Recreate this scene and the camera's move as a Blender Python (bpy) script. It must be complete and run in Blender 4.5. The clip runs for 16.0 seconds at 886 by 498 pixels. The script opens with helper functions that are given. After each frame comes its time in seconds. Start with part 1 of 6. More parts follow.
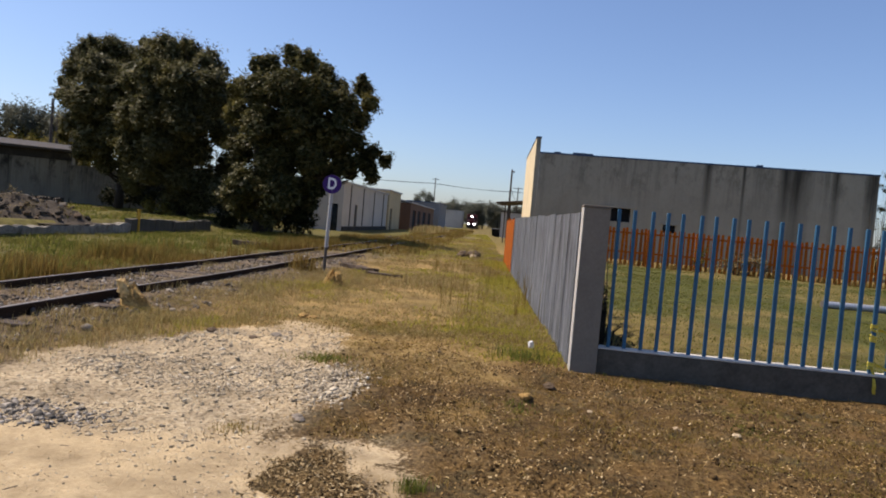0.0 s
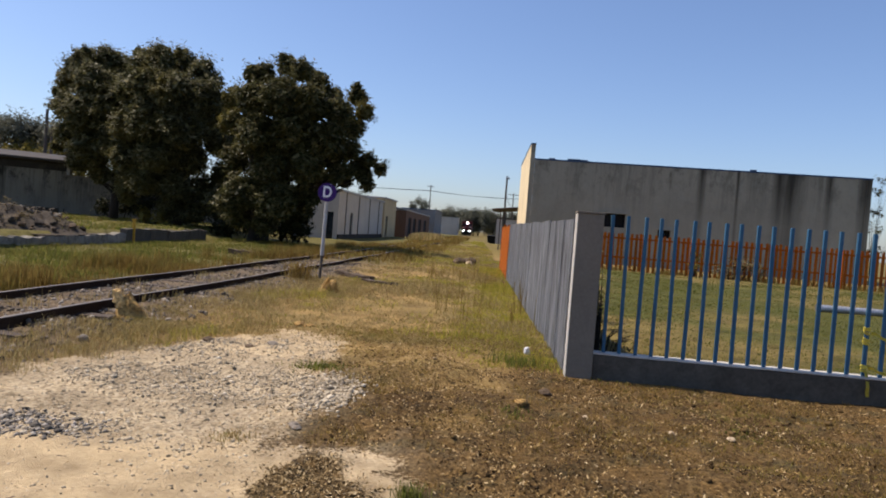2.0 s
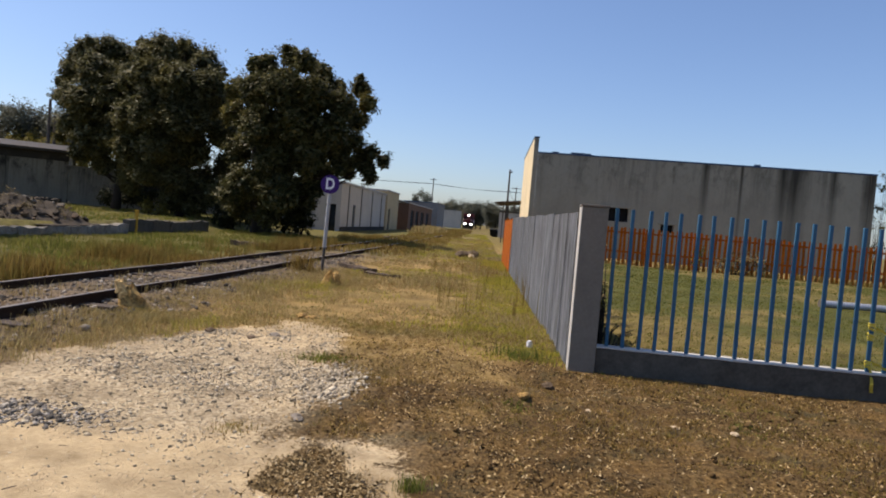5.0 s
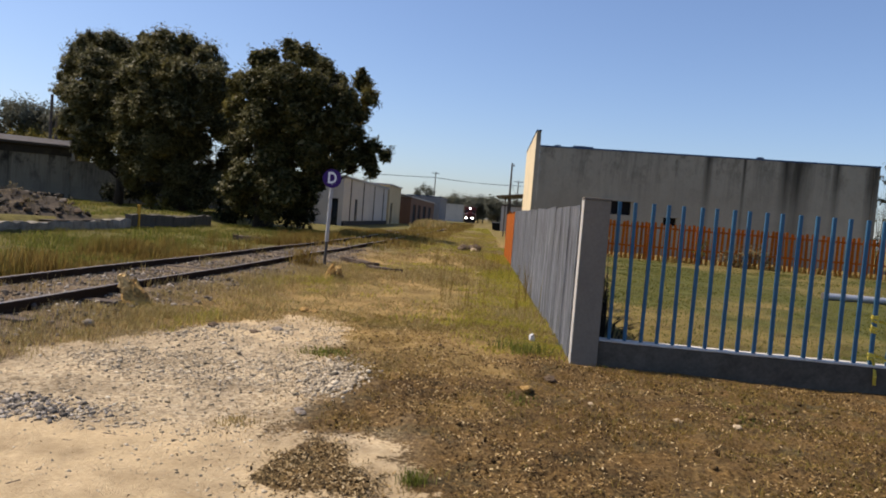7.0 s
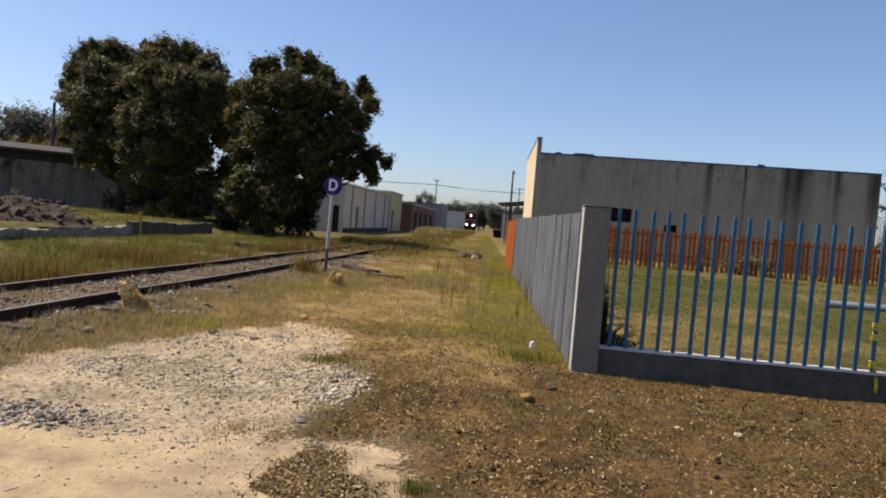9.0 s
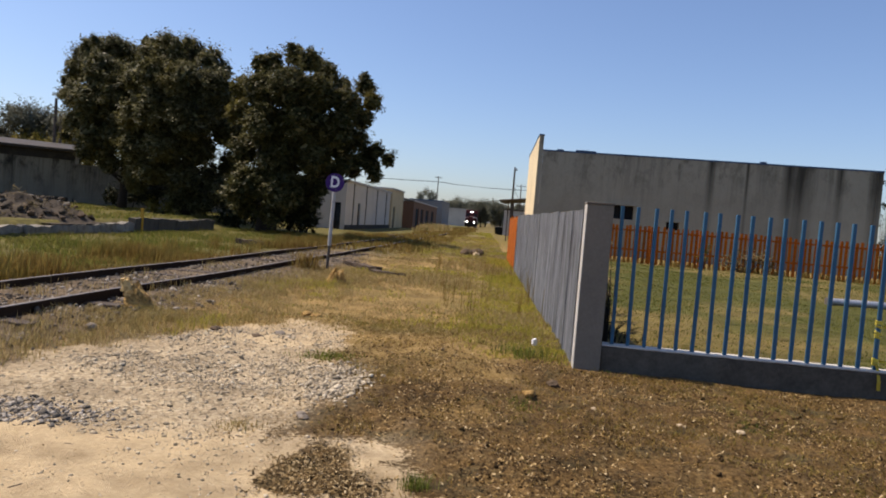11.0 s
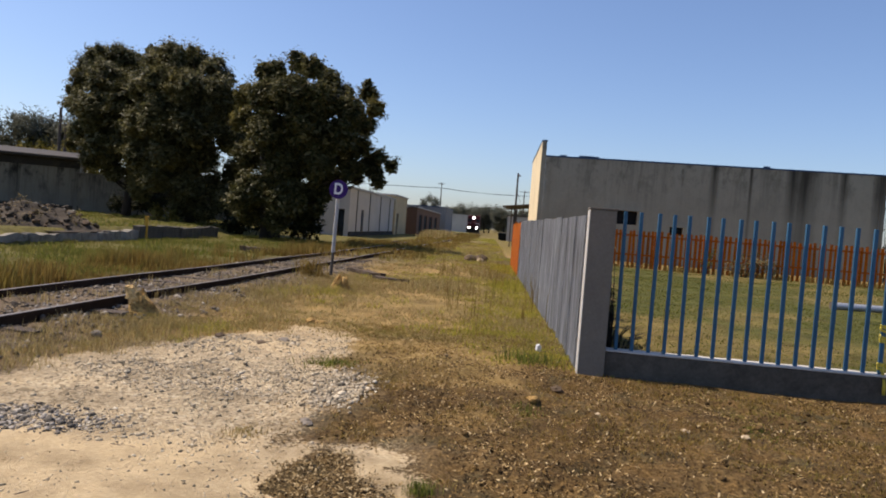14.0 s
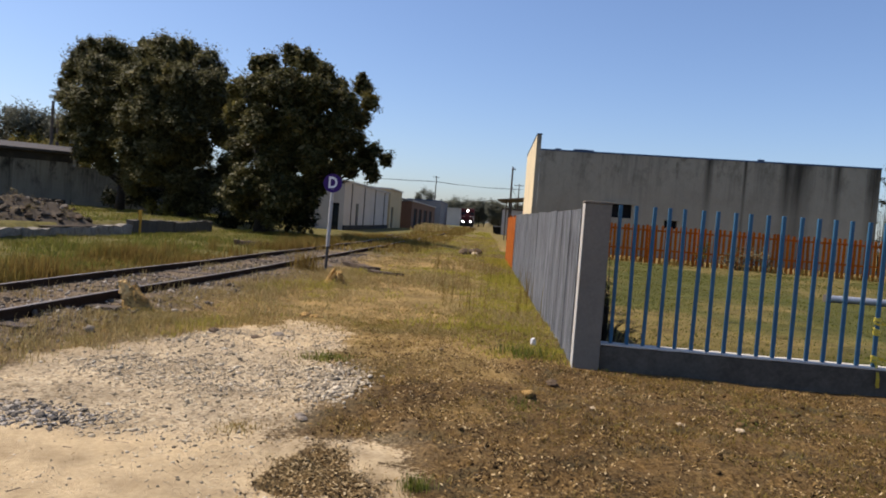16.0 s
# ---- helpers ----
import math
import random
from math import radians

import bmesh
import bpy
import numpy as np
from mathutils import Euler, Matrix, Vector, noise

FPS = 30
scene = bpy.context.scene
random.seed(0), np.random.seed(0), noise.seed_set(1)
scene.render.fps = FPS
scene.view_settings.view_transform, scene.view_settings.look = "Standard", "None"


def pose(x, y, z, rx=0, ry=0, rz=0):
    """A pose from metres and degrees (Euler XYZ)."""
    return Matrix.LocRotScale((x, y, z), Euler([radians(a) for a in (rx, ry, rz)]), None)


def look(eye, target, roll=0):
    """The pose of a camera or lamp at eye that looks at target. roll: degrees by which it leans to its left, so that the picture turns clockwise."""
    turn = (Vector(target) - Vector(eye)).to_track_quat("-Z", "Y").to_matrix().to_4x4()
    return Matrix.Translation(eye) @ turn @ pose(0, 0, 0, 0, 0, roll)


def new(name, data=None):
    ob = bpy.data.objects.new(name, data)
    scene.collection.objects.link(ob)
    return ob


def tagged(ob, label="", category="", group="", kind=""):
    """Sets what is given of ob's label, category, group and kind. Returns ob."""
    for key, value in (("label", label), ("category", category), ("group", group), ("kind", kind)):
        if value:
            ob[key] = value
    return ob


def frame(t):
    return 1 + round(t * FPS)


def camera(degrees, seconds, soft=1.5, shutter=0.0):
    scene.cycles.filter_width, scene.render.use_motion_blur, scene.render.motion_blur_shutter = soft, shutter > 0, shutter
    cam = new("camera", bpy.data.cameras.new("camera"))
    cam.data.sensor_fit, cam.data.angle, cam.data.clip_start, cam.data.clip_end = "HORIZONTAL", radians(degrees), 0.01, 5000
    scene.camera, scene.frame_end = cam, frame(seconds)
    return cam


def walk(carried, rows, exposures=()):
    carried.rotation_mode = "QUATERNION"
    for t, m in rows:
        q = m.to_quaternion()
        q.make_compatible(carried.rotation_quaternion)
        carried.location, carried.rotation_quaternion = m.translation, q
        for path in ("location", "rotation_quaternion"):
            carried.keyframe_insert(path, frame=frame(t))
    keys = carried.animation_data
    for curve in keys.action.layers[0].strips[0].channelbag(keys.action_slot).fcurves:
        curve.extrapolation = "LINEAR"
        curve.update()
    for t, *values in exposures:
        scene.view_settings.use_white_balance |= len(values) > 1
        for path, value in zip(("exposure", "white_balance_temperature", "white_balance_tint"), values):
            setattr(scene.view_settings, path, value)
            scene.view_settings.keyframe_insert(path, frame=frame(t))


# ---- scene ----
cam = camera(64.6, 16.0, 1.9)
PATH = [
    (0, (-0.002, 0.007, 1.559), (-0.001, 2.005, 1.481), 4.9),
    (0.5, (-0.003, 0.004, 1.556), (-0.002, 2.003, 1.484), 4.9),
    (1, (-0.001, 0.005, 1.559), (0.001, 2.004, 1.493), 4.9),
    (1.5, (-0.001, -0.008, 1.563), (0.004, 1.991, 1.503), 4.7),
    (2, (0.008, -0.029, 1.563), (0.019, 1.97, 1.506), 4.4),
    (2.5, (0.008, -0.035, 1.561), (0.023, 1.964, 1.507), 4.4),
    (3, (0.013, -0.036, 1.56), (0.035, 1.963, 1.509), 4.5),
    (3.5, (0.004, -0.031, 1.558), (0.023, 1.968, 1.501), 4.6),
    (4, (0.0, -0.015, 1.554), (0.014, 1.984, 1.492), 4.8),
    (6.5, (-0.005, 0.006, 1.552), (-0.007, 2.003, 1.457), 4.6),
    (7, (0.0, 0.007, 1.551), (0.001, 2.005, 1.456), 4.6),
    (7.5, (-0.003, 0.009, 1.551), (-0.008, 2.007, 1.459), 4.6),
    (8, (-0.002, 0.005, 1.551), (-0.013, 2.003, 1.463), 4.6),
    (8.5, (0.0, 0.002, 1.554), (-0.011, 2.0, 1.475), 4.4),
    (9, (0.01, 0.006, 1.553), (0.006, 2.005, 1.478), 4.6),
    (11.5, (-0.002, 0.01, 1.552), (-0.011, 2.009, 1.467), 4.7),
    (12, (0.004, 0.006, 1.549), (-0.01, 2.005, 1.466), 4.6),
    (12.5, (0.009, -0.001, 1.555), (-0.001, 1.997, 1.473), 4.5),
    (13, (0.005, -0.018, 1.553), (-0.003, 1.98, 1.481), 4.3),
    (13.5, (0.009, -0.006, 1.558), (-0.006, 1.993, 1.497), 4.4),
    (14, (0.001, -0.006, 1.552), (-0.018, 1.992, 1.485), 4.4),
    (14.5, (-0.003, -0.007, 1.558), (-0.019, 1.992, 1.482), 4.5),
    (15, (-0.007, 0.009, 1.552), (-0.026, 2.008, 1.47), 4.3),
    (15.5, (-0.008, 0.013, 1.553), (-0.022, 2.012, 1.467), 4.4),
    (16, (0.002, 0.019, 1.555), (-0.001, 2.017, 1.471), 4.3),
]
walk(cam, [(t, look(eye, target, roll)) for t, eye, target, roll in PATH], [(0, 0.26, 6550, 18), (2, 0.26, 6480, 18), (3, 0.26, 6400, 17), (4.2, 0.26, 6450, 17), (7, 0.26, 6650, 17), (12.5, 0.26, 6650, 18), (16, 0.26, 6500, 17)])

# ---- daylight: a clear sky, sun ahead on the left ----
SUN_AZ, SUN_EL = -77.0, 57.0          # degrees from straight ahead (+y), to the right; above the horizon
world = bpy.data.worlds.new("sky")
scene.world = world
world.use_nodes = True
wn = world.node_tree
wn.nodes.clear()
sky = wn.nodes.new("ShaderNodeTexSky")
sky.sky_type, sky.sun_disc = "NISHITA", False
sky.sun_elevation, sky.sun_rotation = radians(SUN_EL), radians(SUN_AZ)
sky.altitude, sky.air_density, sky.dust_density, sky.ozone_density = 100, 1.0, 1.1, 6.0
wb = wn.nodes.new("ShaderNodeBackground")
wb.inputs["Strength"].default_value = 0.124
wo = wn.nodes.new("ShaderNodeOutputWorld")
wn.links.new(sky.outputs[0], wb.inputs[0])
wn.links.new(wb.outputs[0], wo.inputs[0])
sun_data = bpy.data.lights.new("sun", "SUN")
sun_data.energy, sun_data.angle, sun_data.color = 5.0, radians(0.55), (1.0, 0.90, 0.74)
sun = new("sun", sun_data)
sun_dir = Vector((math.sin(radians(SUN_AZ)) * math.cos(radians(SUN_EL)), math.cos(radians(SUN_AZ)) * math.cos(radians(SUN_EL)), math.sin(radians(SUN_EL))))
sun.matrix_world = look(sun_dir * 60, (0, 0, 0))

# ---- materials ----
def nodes_of(name):
    m = bpy.data.materials.new(name)
    m.use_nodes = True
    return m, m.node_tree, m.node_tree.nodes["Principled BSDF"]


def add(nt, kind, **inputs):
    n = nt.nodes.new(kind)
    for k, v in inputs.items():
        n.inputs[k.replace("_", " ")].default_value = v
    return n


def coords(nt, space="Position", stretch=(1, 1, 1)):
    """World position, or the object's own space, stretched."""
    if space == "Position":
        out = nt.nodes.new("ShaderNodeNewGeometry").outputs["Position"]
    else:
        out = nt.nodes.new("ShaderNodeTexCoord").outputs["Object"]
    mp = nt.nodes.new("ShaderNodeMapping")
    mp.inputs["Scale"].default_value = stretch
    nt.links.new(out, mp.inputs["Vector"])
    return mp.outputs[0]


def noise_tex(nt, vec, scale, detail=4, rough=0.6):
    n = add(nt, "ShaderNodeTexNoise", Scale=scale, Detail=detail, Roughness=rough)
    nt.links.new(vec, n.inputs["Vector"])
    return n.outputs["Fac"]


def ramp(nt, fac, *stops):
    n = nt.nodes.new("ShaderNodeValToRGB")
    el = n.color_ramp.elements
    while len(el) < len(stops):
        el.new(0.5)
    for e, (p, c) in zip(el, stops):
        e.position = p
        e.color = (*c, 1) if len(c) == 3 else c
    nt.links.new(fac, n.inputs[0])
    return n.outputs[0]


def mix(nt, fac, a, b, blend="MIX"):
    n = nt.nodes.new("ShaderNodeMix")
    n.data_type, n.blend_type = "RGBA", blend
    for sock, v in ((n.inputs[0], fac), (n.inputs[6], a), (n.inputs[7], b)):
        if isinstance(v, (int, float)):
            sock.default_value = v
        elif isinstance(v, tuple):
            sock.default_value = (*v, 1)
        else:
            nt.links.new(v, sock)
    return n.outputs[2]


def math_node(nt, op, a, b=0.0, clamp=False):
    n = nt.nodes.new("ShaderNodeMath")
    n.operation, n.use_clamp = op, clamp
    for sock, v in ((n.inputs[0], a), (n.inputs[1], b)):
        if isinstance(v, (int, float)):
            sock.default_value = v
        else:
            nt.links.new(v, sock)
    return n.outputs[0]


def bump(nt, bsdf, height, strength=0.4, dist=0.02):
    b = add(nt, "ShaderNodeBump", Strength=strength, Distance=dist)
    nt.links.new(height, b.inputs["Height"])
    nt.links.new(b.outputs[0], bsdf.inputs["Normal"])


def g3(c, k):
    return tuple(min(1.0, v * k) for v in c)


def plain(name, base, rough=0.7, metal=0.0, big=0.6, fine=12.0, vary=0.35, relief=0.3, dist=0.01, dirt=None, stretch=(1, 1, 1), space="Object", spec=0.2):
    """A painted, cast or weathered surface with wear at two scales and fine relief."""
    m, nt, b = nodes_of(name)
    v = coords(nt, space, stretch)
    n1, n2 = noise_tex(nt, v, big, 5), noise_tex(nt, v, fine, 6, 0.7)
    c = ramp(nt, n1, (0.3, g3(base, 1 - vary)), (0.7, g3(base, 1 + vary * 0.6)))
    c = mix(nt, 0.55, c, ramp(nt, n2, (0.3, g3(base, 1 - vary)), (0.7, g3(base, 1 + vary * 0.5))))
    if dirt:
        n3 = noise_tex(nt, v, big * 2.3, 6, 0.7)
        c = mix(nt, ramp(nt, n3, (0.5, (0, 0, 0)), (0.68, (0.8, 0.8, 0.8))), c, dirt)
    nt.links.new(c, b.inputs["Base Color"])
    b.inputs["Metallic"].default_value = metal
    b.inputs["Specular IOR Level"].default_value = spec
    nt.links.new(ramp(nt, n2, (0.2, (rough - 0.1,) * 3), (0.8, (min(1, rough + 0.12),) * 3)), b.inputs["Roughness"])
    bump(nt, b, n2, relief, dist)
    return m


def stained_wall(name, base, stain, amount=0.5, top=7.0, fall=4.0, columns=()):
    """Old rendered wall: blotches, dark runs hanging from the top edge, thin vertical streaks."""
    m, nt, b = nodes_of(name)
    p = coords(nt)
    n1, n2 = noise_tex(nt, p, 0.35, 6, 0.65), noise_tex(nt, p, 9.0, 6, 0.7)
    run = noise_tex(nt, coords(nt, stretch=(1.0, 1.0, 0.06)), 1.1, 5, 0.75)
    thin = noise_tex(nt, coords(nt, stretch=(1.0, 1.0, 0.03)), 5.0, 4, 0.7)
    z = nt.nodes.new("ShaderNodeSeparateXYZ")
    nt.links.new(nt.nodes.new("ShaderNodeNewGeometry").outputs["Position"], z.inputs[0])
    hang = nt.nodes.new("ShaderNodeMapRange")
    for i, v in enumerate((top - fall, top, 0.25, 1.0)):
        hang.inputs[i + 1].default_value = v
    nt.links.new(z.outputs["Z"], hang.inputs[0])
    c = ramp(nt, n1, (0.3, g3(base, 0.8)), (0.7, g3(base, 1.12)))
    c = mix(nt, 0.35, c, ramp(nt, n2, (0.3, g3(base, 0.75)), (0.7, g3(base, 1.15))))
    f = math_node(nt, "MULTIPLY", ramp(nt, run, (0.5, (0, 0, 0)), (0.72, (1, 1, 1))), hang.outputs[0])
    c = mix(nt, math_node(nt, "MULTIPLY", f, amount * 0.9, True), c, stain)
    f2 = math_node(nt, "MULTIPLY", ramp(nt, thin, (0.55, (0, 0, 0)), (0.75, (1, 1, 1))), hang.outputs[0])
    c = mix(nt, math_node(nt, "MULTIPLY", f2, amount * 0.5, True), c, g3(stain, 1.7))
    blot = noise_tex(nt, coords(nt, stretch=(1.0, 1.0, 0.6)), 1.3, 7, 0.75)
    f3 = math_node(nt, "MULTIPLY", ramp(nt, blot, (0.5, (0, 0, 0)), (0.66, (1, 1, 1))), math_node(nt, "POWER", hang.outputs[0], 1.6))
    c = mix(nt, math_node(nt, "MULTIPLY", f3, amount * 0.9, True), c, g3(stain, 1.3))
    for x0, half in columns:      # broad runs below leaking joints
        d = math_node(nt, "ABSOLUTE", math_node(nt, "SUBTRACT", z.outputs["X"], x0))
        d = math_node(nt, "SUBTRACT", 1.0, math_node(nt, "DIVIDE", d, half), True)
        d = math_node(nt, "MULTIPLY", math_node(nt, "MULTIPLY", d, ramp(nt, run, (0.3, (0.5, 0.5, 0.5)), (0.7, (1, 1, 1)))), math_node(nt, "ADD", hang.outputs[0], 0.25))
        c = mix(nt, math_node(nt, "MULTIPLY", d, 1.25, True), c, g3(stain, 0.8))
    nt.links.new(c, b.inputs["Base Color"])
    b.inputs["Roughness"].default_value = 0.9
    b.inputs["Specular IOR Level"].default_value = 0.2
    bump(nt, b, n2, 0.3, 0.01)
    return m


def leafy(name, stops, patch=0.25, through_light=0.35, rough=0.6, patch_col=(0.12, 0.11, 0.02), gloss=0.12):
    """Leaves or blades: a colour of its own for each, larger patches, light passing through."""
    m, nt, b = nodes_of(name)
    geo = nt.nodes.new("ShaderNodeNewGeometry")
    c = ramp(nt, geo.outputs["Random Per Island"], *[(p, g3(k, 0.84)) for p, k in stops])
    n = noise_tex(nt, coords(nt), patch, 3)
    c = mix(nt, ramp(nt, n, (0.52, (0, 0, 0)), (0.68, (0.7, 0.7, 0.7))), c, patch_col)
    nt.links.new(c, b.inputs["Base Color"])
    b.inputs["Roughness"].default_value = rough + 0.15
    b.inputs["Specular IOR Level"].default_value = gloss
    t = nt.nodes.new("ShaderNodeBsdfTranslucent")
    nt.links.new(c, t.inputs[0])
    mx = nt.nodes.new("ShaderNodeMixShader")
    mx.inputs[0].default_value = through_light
    nt.links.new(b.outputs[0], mx.inputs[1])
    nt.links.new(t.outputs[0], mx.inputs[2])
    nt.links.new(mx.outputs[0], nt.nodes["Material Output"].inputs[0])
    return m


def per_piece(name, stops, rough=0.85, fine=25.0, relief=0.4, island=True, metal=0.0):
    """Stones, chips, boards: a colour for each piece, with grain."""
    m, nt, b = nodes_of(name)
    r = nt.nodes.new("ShaderNodeNewGeometry").outputs["Random Per Island"] if island else nt.nodes.new("ShaderNodeObjectInfo").outputs["Random"]
    n = noise_tex(nt, coords(nt), fine, 5, 0.7)
    c = mix(nt, 0.45, ramp(nt, r, *[(p, g3(k, 0.84)) for p, k in stops]), ramp(nt, n, (0.3, (0.25, 0.25, 0.25)), (0.7, (0.8, 0.8, 0.8))), "OVERLAY")
    nt.links.new(c, b.inputs["Base Color"])
    b.inputs["Roughness"].default_value = rough
    b.inputs["Metallic"].default_value = metal
    b.inputs["Specular IOR Level"].default_value = 0.1
    bump(nt, b, n, relief, 0.01)
    return m


def glow(name, colour, strength):
    m, nt, b = nodes_of(name)
    b.inputs["Base Color"].default_value = (*colour, 1)
    b.inputs["Emission Color"].default_value = (*colour, 1)
    b.inputs["Emission Strength"].default_value = strength
    return m


def glass_pane(name, tint=(0.02, 0.025, 0.03)):
    m, nt, b = nodes_of(name)
    n = noise_tex(nt, coords(nt), 2.0, 3)
    nt.links.new(ramp(nt, n, (0.3, g3(tint, 0.6)), (0.7, g3(tint, 1.6))), b.inputs["Base Color"])
    b.inputs["Roughness"].default_value = 0.08
    return m


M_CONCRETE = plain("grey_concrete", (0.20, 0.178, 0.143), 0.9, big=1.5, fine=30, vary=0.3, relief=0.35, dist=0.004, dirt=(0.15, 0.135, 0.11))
M_BASECONC = plain("mildewed_and_shaded_concrete", (0.095, 0.086, 0.07), 0.92, big=2.2, fine=24, vary=0.5, relief=0.6, dist=0.006, dirt=(0.05, 0.045, 0.036))
# lit copy of the grey concrete, for faces the sun strikes
M_CONC_LIT = plain("sunlit_concrete", (0.50, 0.48, 0.43), 0.9, big=1.5, fine=20, vary=0.25, relief=0.3, dist=0.004)
M_CONC_OLD = plain("old_concrete", (0.15, 0.132, 0.108), 0.9, big=0.8, fine=15, vary=0.35, dirt=(0.12, 0.11, 0.09), space="Position")
M_BLUE = plain("blue_paint", (0.034, 0.118, 0.198), 0.42, big=2, fine=40, vary=0.2, relief=0.08, dist=0.002, dirt=(0.04, 0.09, 0.17))
M_ZINC = plain("weathered_grey_sheet", (0.365, 0.378, 0.392), 0.75, metal=0.0, big=1.9, fine=7, vary=0.85, relief=0.1, stretch=(5, 5, 0.25), dirt=(0.19, 0.19, 0.19), space="Position")
M_ORANGE = per_piece("orange_stain_wood", ((0.0, (0.36, 0.085, 0.008)), (0.5, (0.50, 0.125, 0.010)), (1.0, (0.28, 0.08, 0.012))), 0.7, 6, island=False)
M_WALL = stained_wall("stained_render", (0.30, 0.28, 0.218), (0.06, 0.055, 0.042), 0.85, 7.1, 3.6, ((17.65, 0.35), (22.6, 0.5), (23.4, 0.9), (28.1, 0.6), (25.8, 0.35), (20.0, 0.15)))
# far paler than the front wall: sun on the end wall is in the colour
M_CREAM = stained_wall("sunlit_cream_render", (0.72, 0.60, 0.38), (0.28, 0.22, 0.13), 0.35, 8, 6)
M_ROOFEDGE = plain("blue_grey_flashing", (0.045, 0.085, 0.16), 0.5, metal=0.2, big=1, fine=10, vary=0.3)
# near-black strips: painted eave and base shade, also real wall joints
M_DARKSTRIP = plain("dark_shade_and_joint_strip", (0.035, 0.032, 0.028), 0.9, big=0.5, fine=8, vary=0.5, space="Position", dirt=(0.07, 0.06, 0.045))
M_DARK = plain("dark_void", (0.012, 0.012, 0.013), 0.9, vary=0.3)
M_WHITE_B = stained_wall("white_block_wall", (0.50, 0.46, 0.40), (0.25, 0.23, 0.2), 0.35, 4.2, 2.5)
M_TAN_B = stained_wall("tan_block_wall", (0.55, 0.43, 0.25), (0.2, 0.16, 0.1), 0.3, 5, 3)
M_BROWN_B = stained_wall("brown_brick_wall", (0.17, 0.095, 0.06), (0.06, 0.04, 0.03), 0.4, 4, 3)
M_GREY_B = stained_wall("grey_metal_wall", (0.22, 0.215, 0.21), (0.16, 0.16, 0.16), 0.3, 5.5, 3)
# real grime, plus eave shade painted as near-black stain towards the top
M_LEFTWALL = stained_wall("grimy_shaded_wall", (0.20, 0.185, 0.145), (0.016, 0.015, 0.012), 1.25, 3.7, 3.0)
M_OLDROOF = plain("dull_brown_roof_sheet", (0.058, 0.05, 0.041), 0.75, big=0.5, fine=5, vary=0.4, space="Position", dirt=(0.07, 0.06, 0.05))
M_ROOF = plain("pale_roof_sheet", (0.42, 0.40, 0.37), 0.6, big=0.5, fine=5, vary=0.3, space="Position")
M_PALEWALL = plain("broken_pale_concrete", (0.27, 0.245, 0.20), 0.92, big=1.4, fine=9, vary=0.55, relief=0.8, dist=0.02, dirt=(0.06, 0.052, 0.04), space="Position")
M_RUST = plain("rusted_rail_steel", (0.05, 0.032, 0.022), 0.92, metal=0.0, spec=0.05, big=2, fine=30, vary=0.5)
M_RAILTOP = plain("worn_rail_head", (0.22, 0.19, 0.16), 0.5, metal=0.6, big=2, fine=30, vary=0.25)
M_TIE = plain("weathered_tie", (0.085, 0.068, 0.055), 0.9, big=3, fine=18, vary=0.5, stretch=(0.4, 3, 3), relief=0.6, dist=0.02)
M_BARK = plain("bark", (0.035, 0.028, 0.022), 0.95, big=2, fine=14, vary=0.4, stretch=(3, 3, 0.5), relief=0.8, dist=0.04, space="Position")
M_POLE = plain("pole_timber", (0.085, 0.07, 0.058), 0.9, big=2, fine=14, vary=0.4, stretch=(3, 3, 0.3))
M_METAL = plain("galvanised_metal", (0.33, 0.34, 0.35), 0.5, metal=0.5, big=3, fine=20, vary=0.2)
M_PIPE = plain("bright_pipe_metal", (0.30, 0.33, 0.38), 0.4, metal=0.3, big=3, fine=20, vary=0.3)
M_WIRE = plain("black_wire", (0.03, 0.03, 0.03), 0.7)
M_SIGNPOLE = plain("white_painted_post", (0.40, 0.40, 0.39), 0.6, big=3, fine=20, vary=0.2, dirt=(0.3, 0.28, 0.25))
M_SIGNPOLE_LOW = plain("dull_steel_post", (0.09, 0.085, 0.08), 0.7, big=3, fine=20, vary=0.3)
M_PURPLE = plain("purple_sign_paint", (0.045, 0.014, 0.13), 0.5, big=4, fine=20, vary=0.15, relief=0.05)
M_WHITE = plain("white_sign_paint", (0.78, 0.78, 0.80), 0.5, big=4, fine=20, vary=0.1, relief=0.05)
M_YELLOW = plain("yellow_paint", (0.55, 0.30, 0.035), 0.6, big=4, fine=20, vary=0.2, dirt=(0.35, 0.2, 0.03))
M_TAPE = plain("yellow_plastic_tape", (0.66, 0.52, 0.07), 0.4, big=5, fine=30, vary=0.15)
M_CUTWOOD = plain("fresh_cut_wood", (0.68, 0.47, 0.20), 0.8, big=8, fine=40, vary=0.35, dirt=(0.25, 0.13, 0.05))
M_ROTWOOD = plain("rotten_wood", (0.48, 0.30, 0.10), 0.95, big=9, fine=30, vary=0.75, relief=0.9, dist=0.03, dirt=(0.05, 0.03, 0.02))
M_LOG = plain("grey_driftwood", (0.10, 0.075, 0.055), 0.95, big=4, fine=25, vary=0.5, stretch=(3, 0.6, 3), relief=0.7, dist=0.02)
M_PLASTIC_W = plain("white_litter", (0.60, 0.60, 0.60), 0.5, big=10, fine=30, vary=0.15)
M_DUMP = plain("black_bin_paint", (0.012, 0.014, 0.016), 0.6, big=1, fine=10, vary=0.3)
M_LOCO = plain("dark_maroon_loco_paint", (0.11, 0.016, 0.016), 0.45, big=0.6, fine=8, vary=0.3, dirt=(0.03, 0.02, 0.018))
M_LOCO_BLK = plain("black_loco_frame", (0.014, 0.013, 0.013), 0.6, big=1, fine=8, vary=0.3)
M_LOCO_ROOF = plain("grey_green_loco_hood", (0.06, 0.07, 0.065), 0.6, big=1, fine=8, vary=0.3)
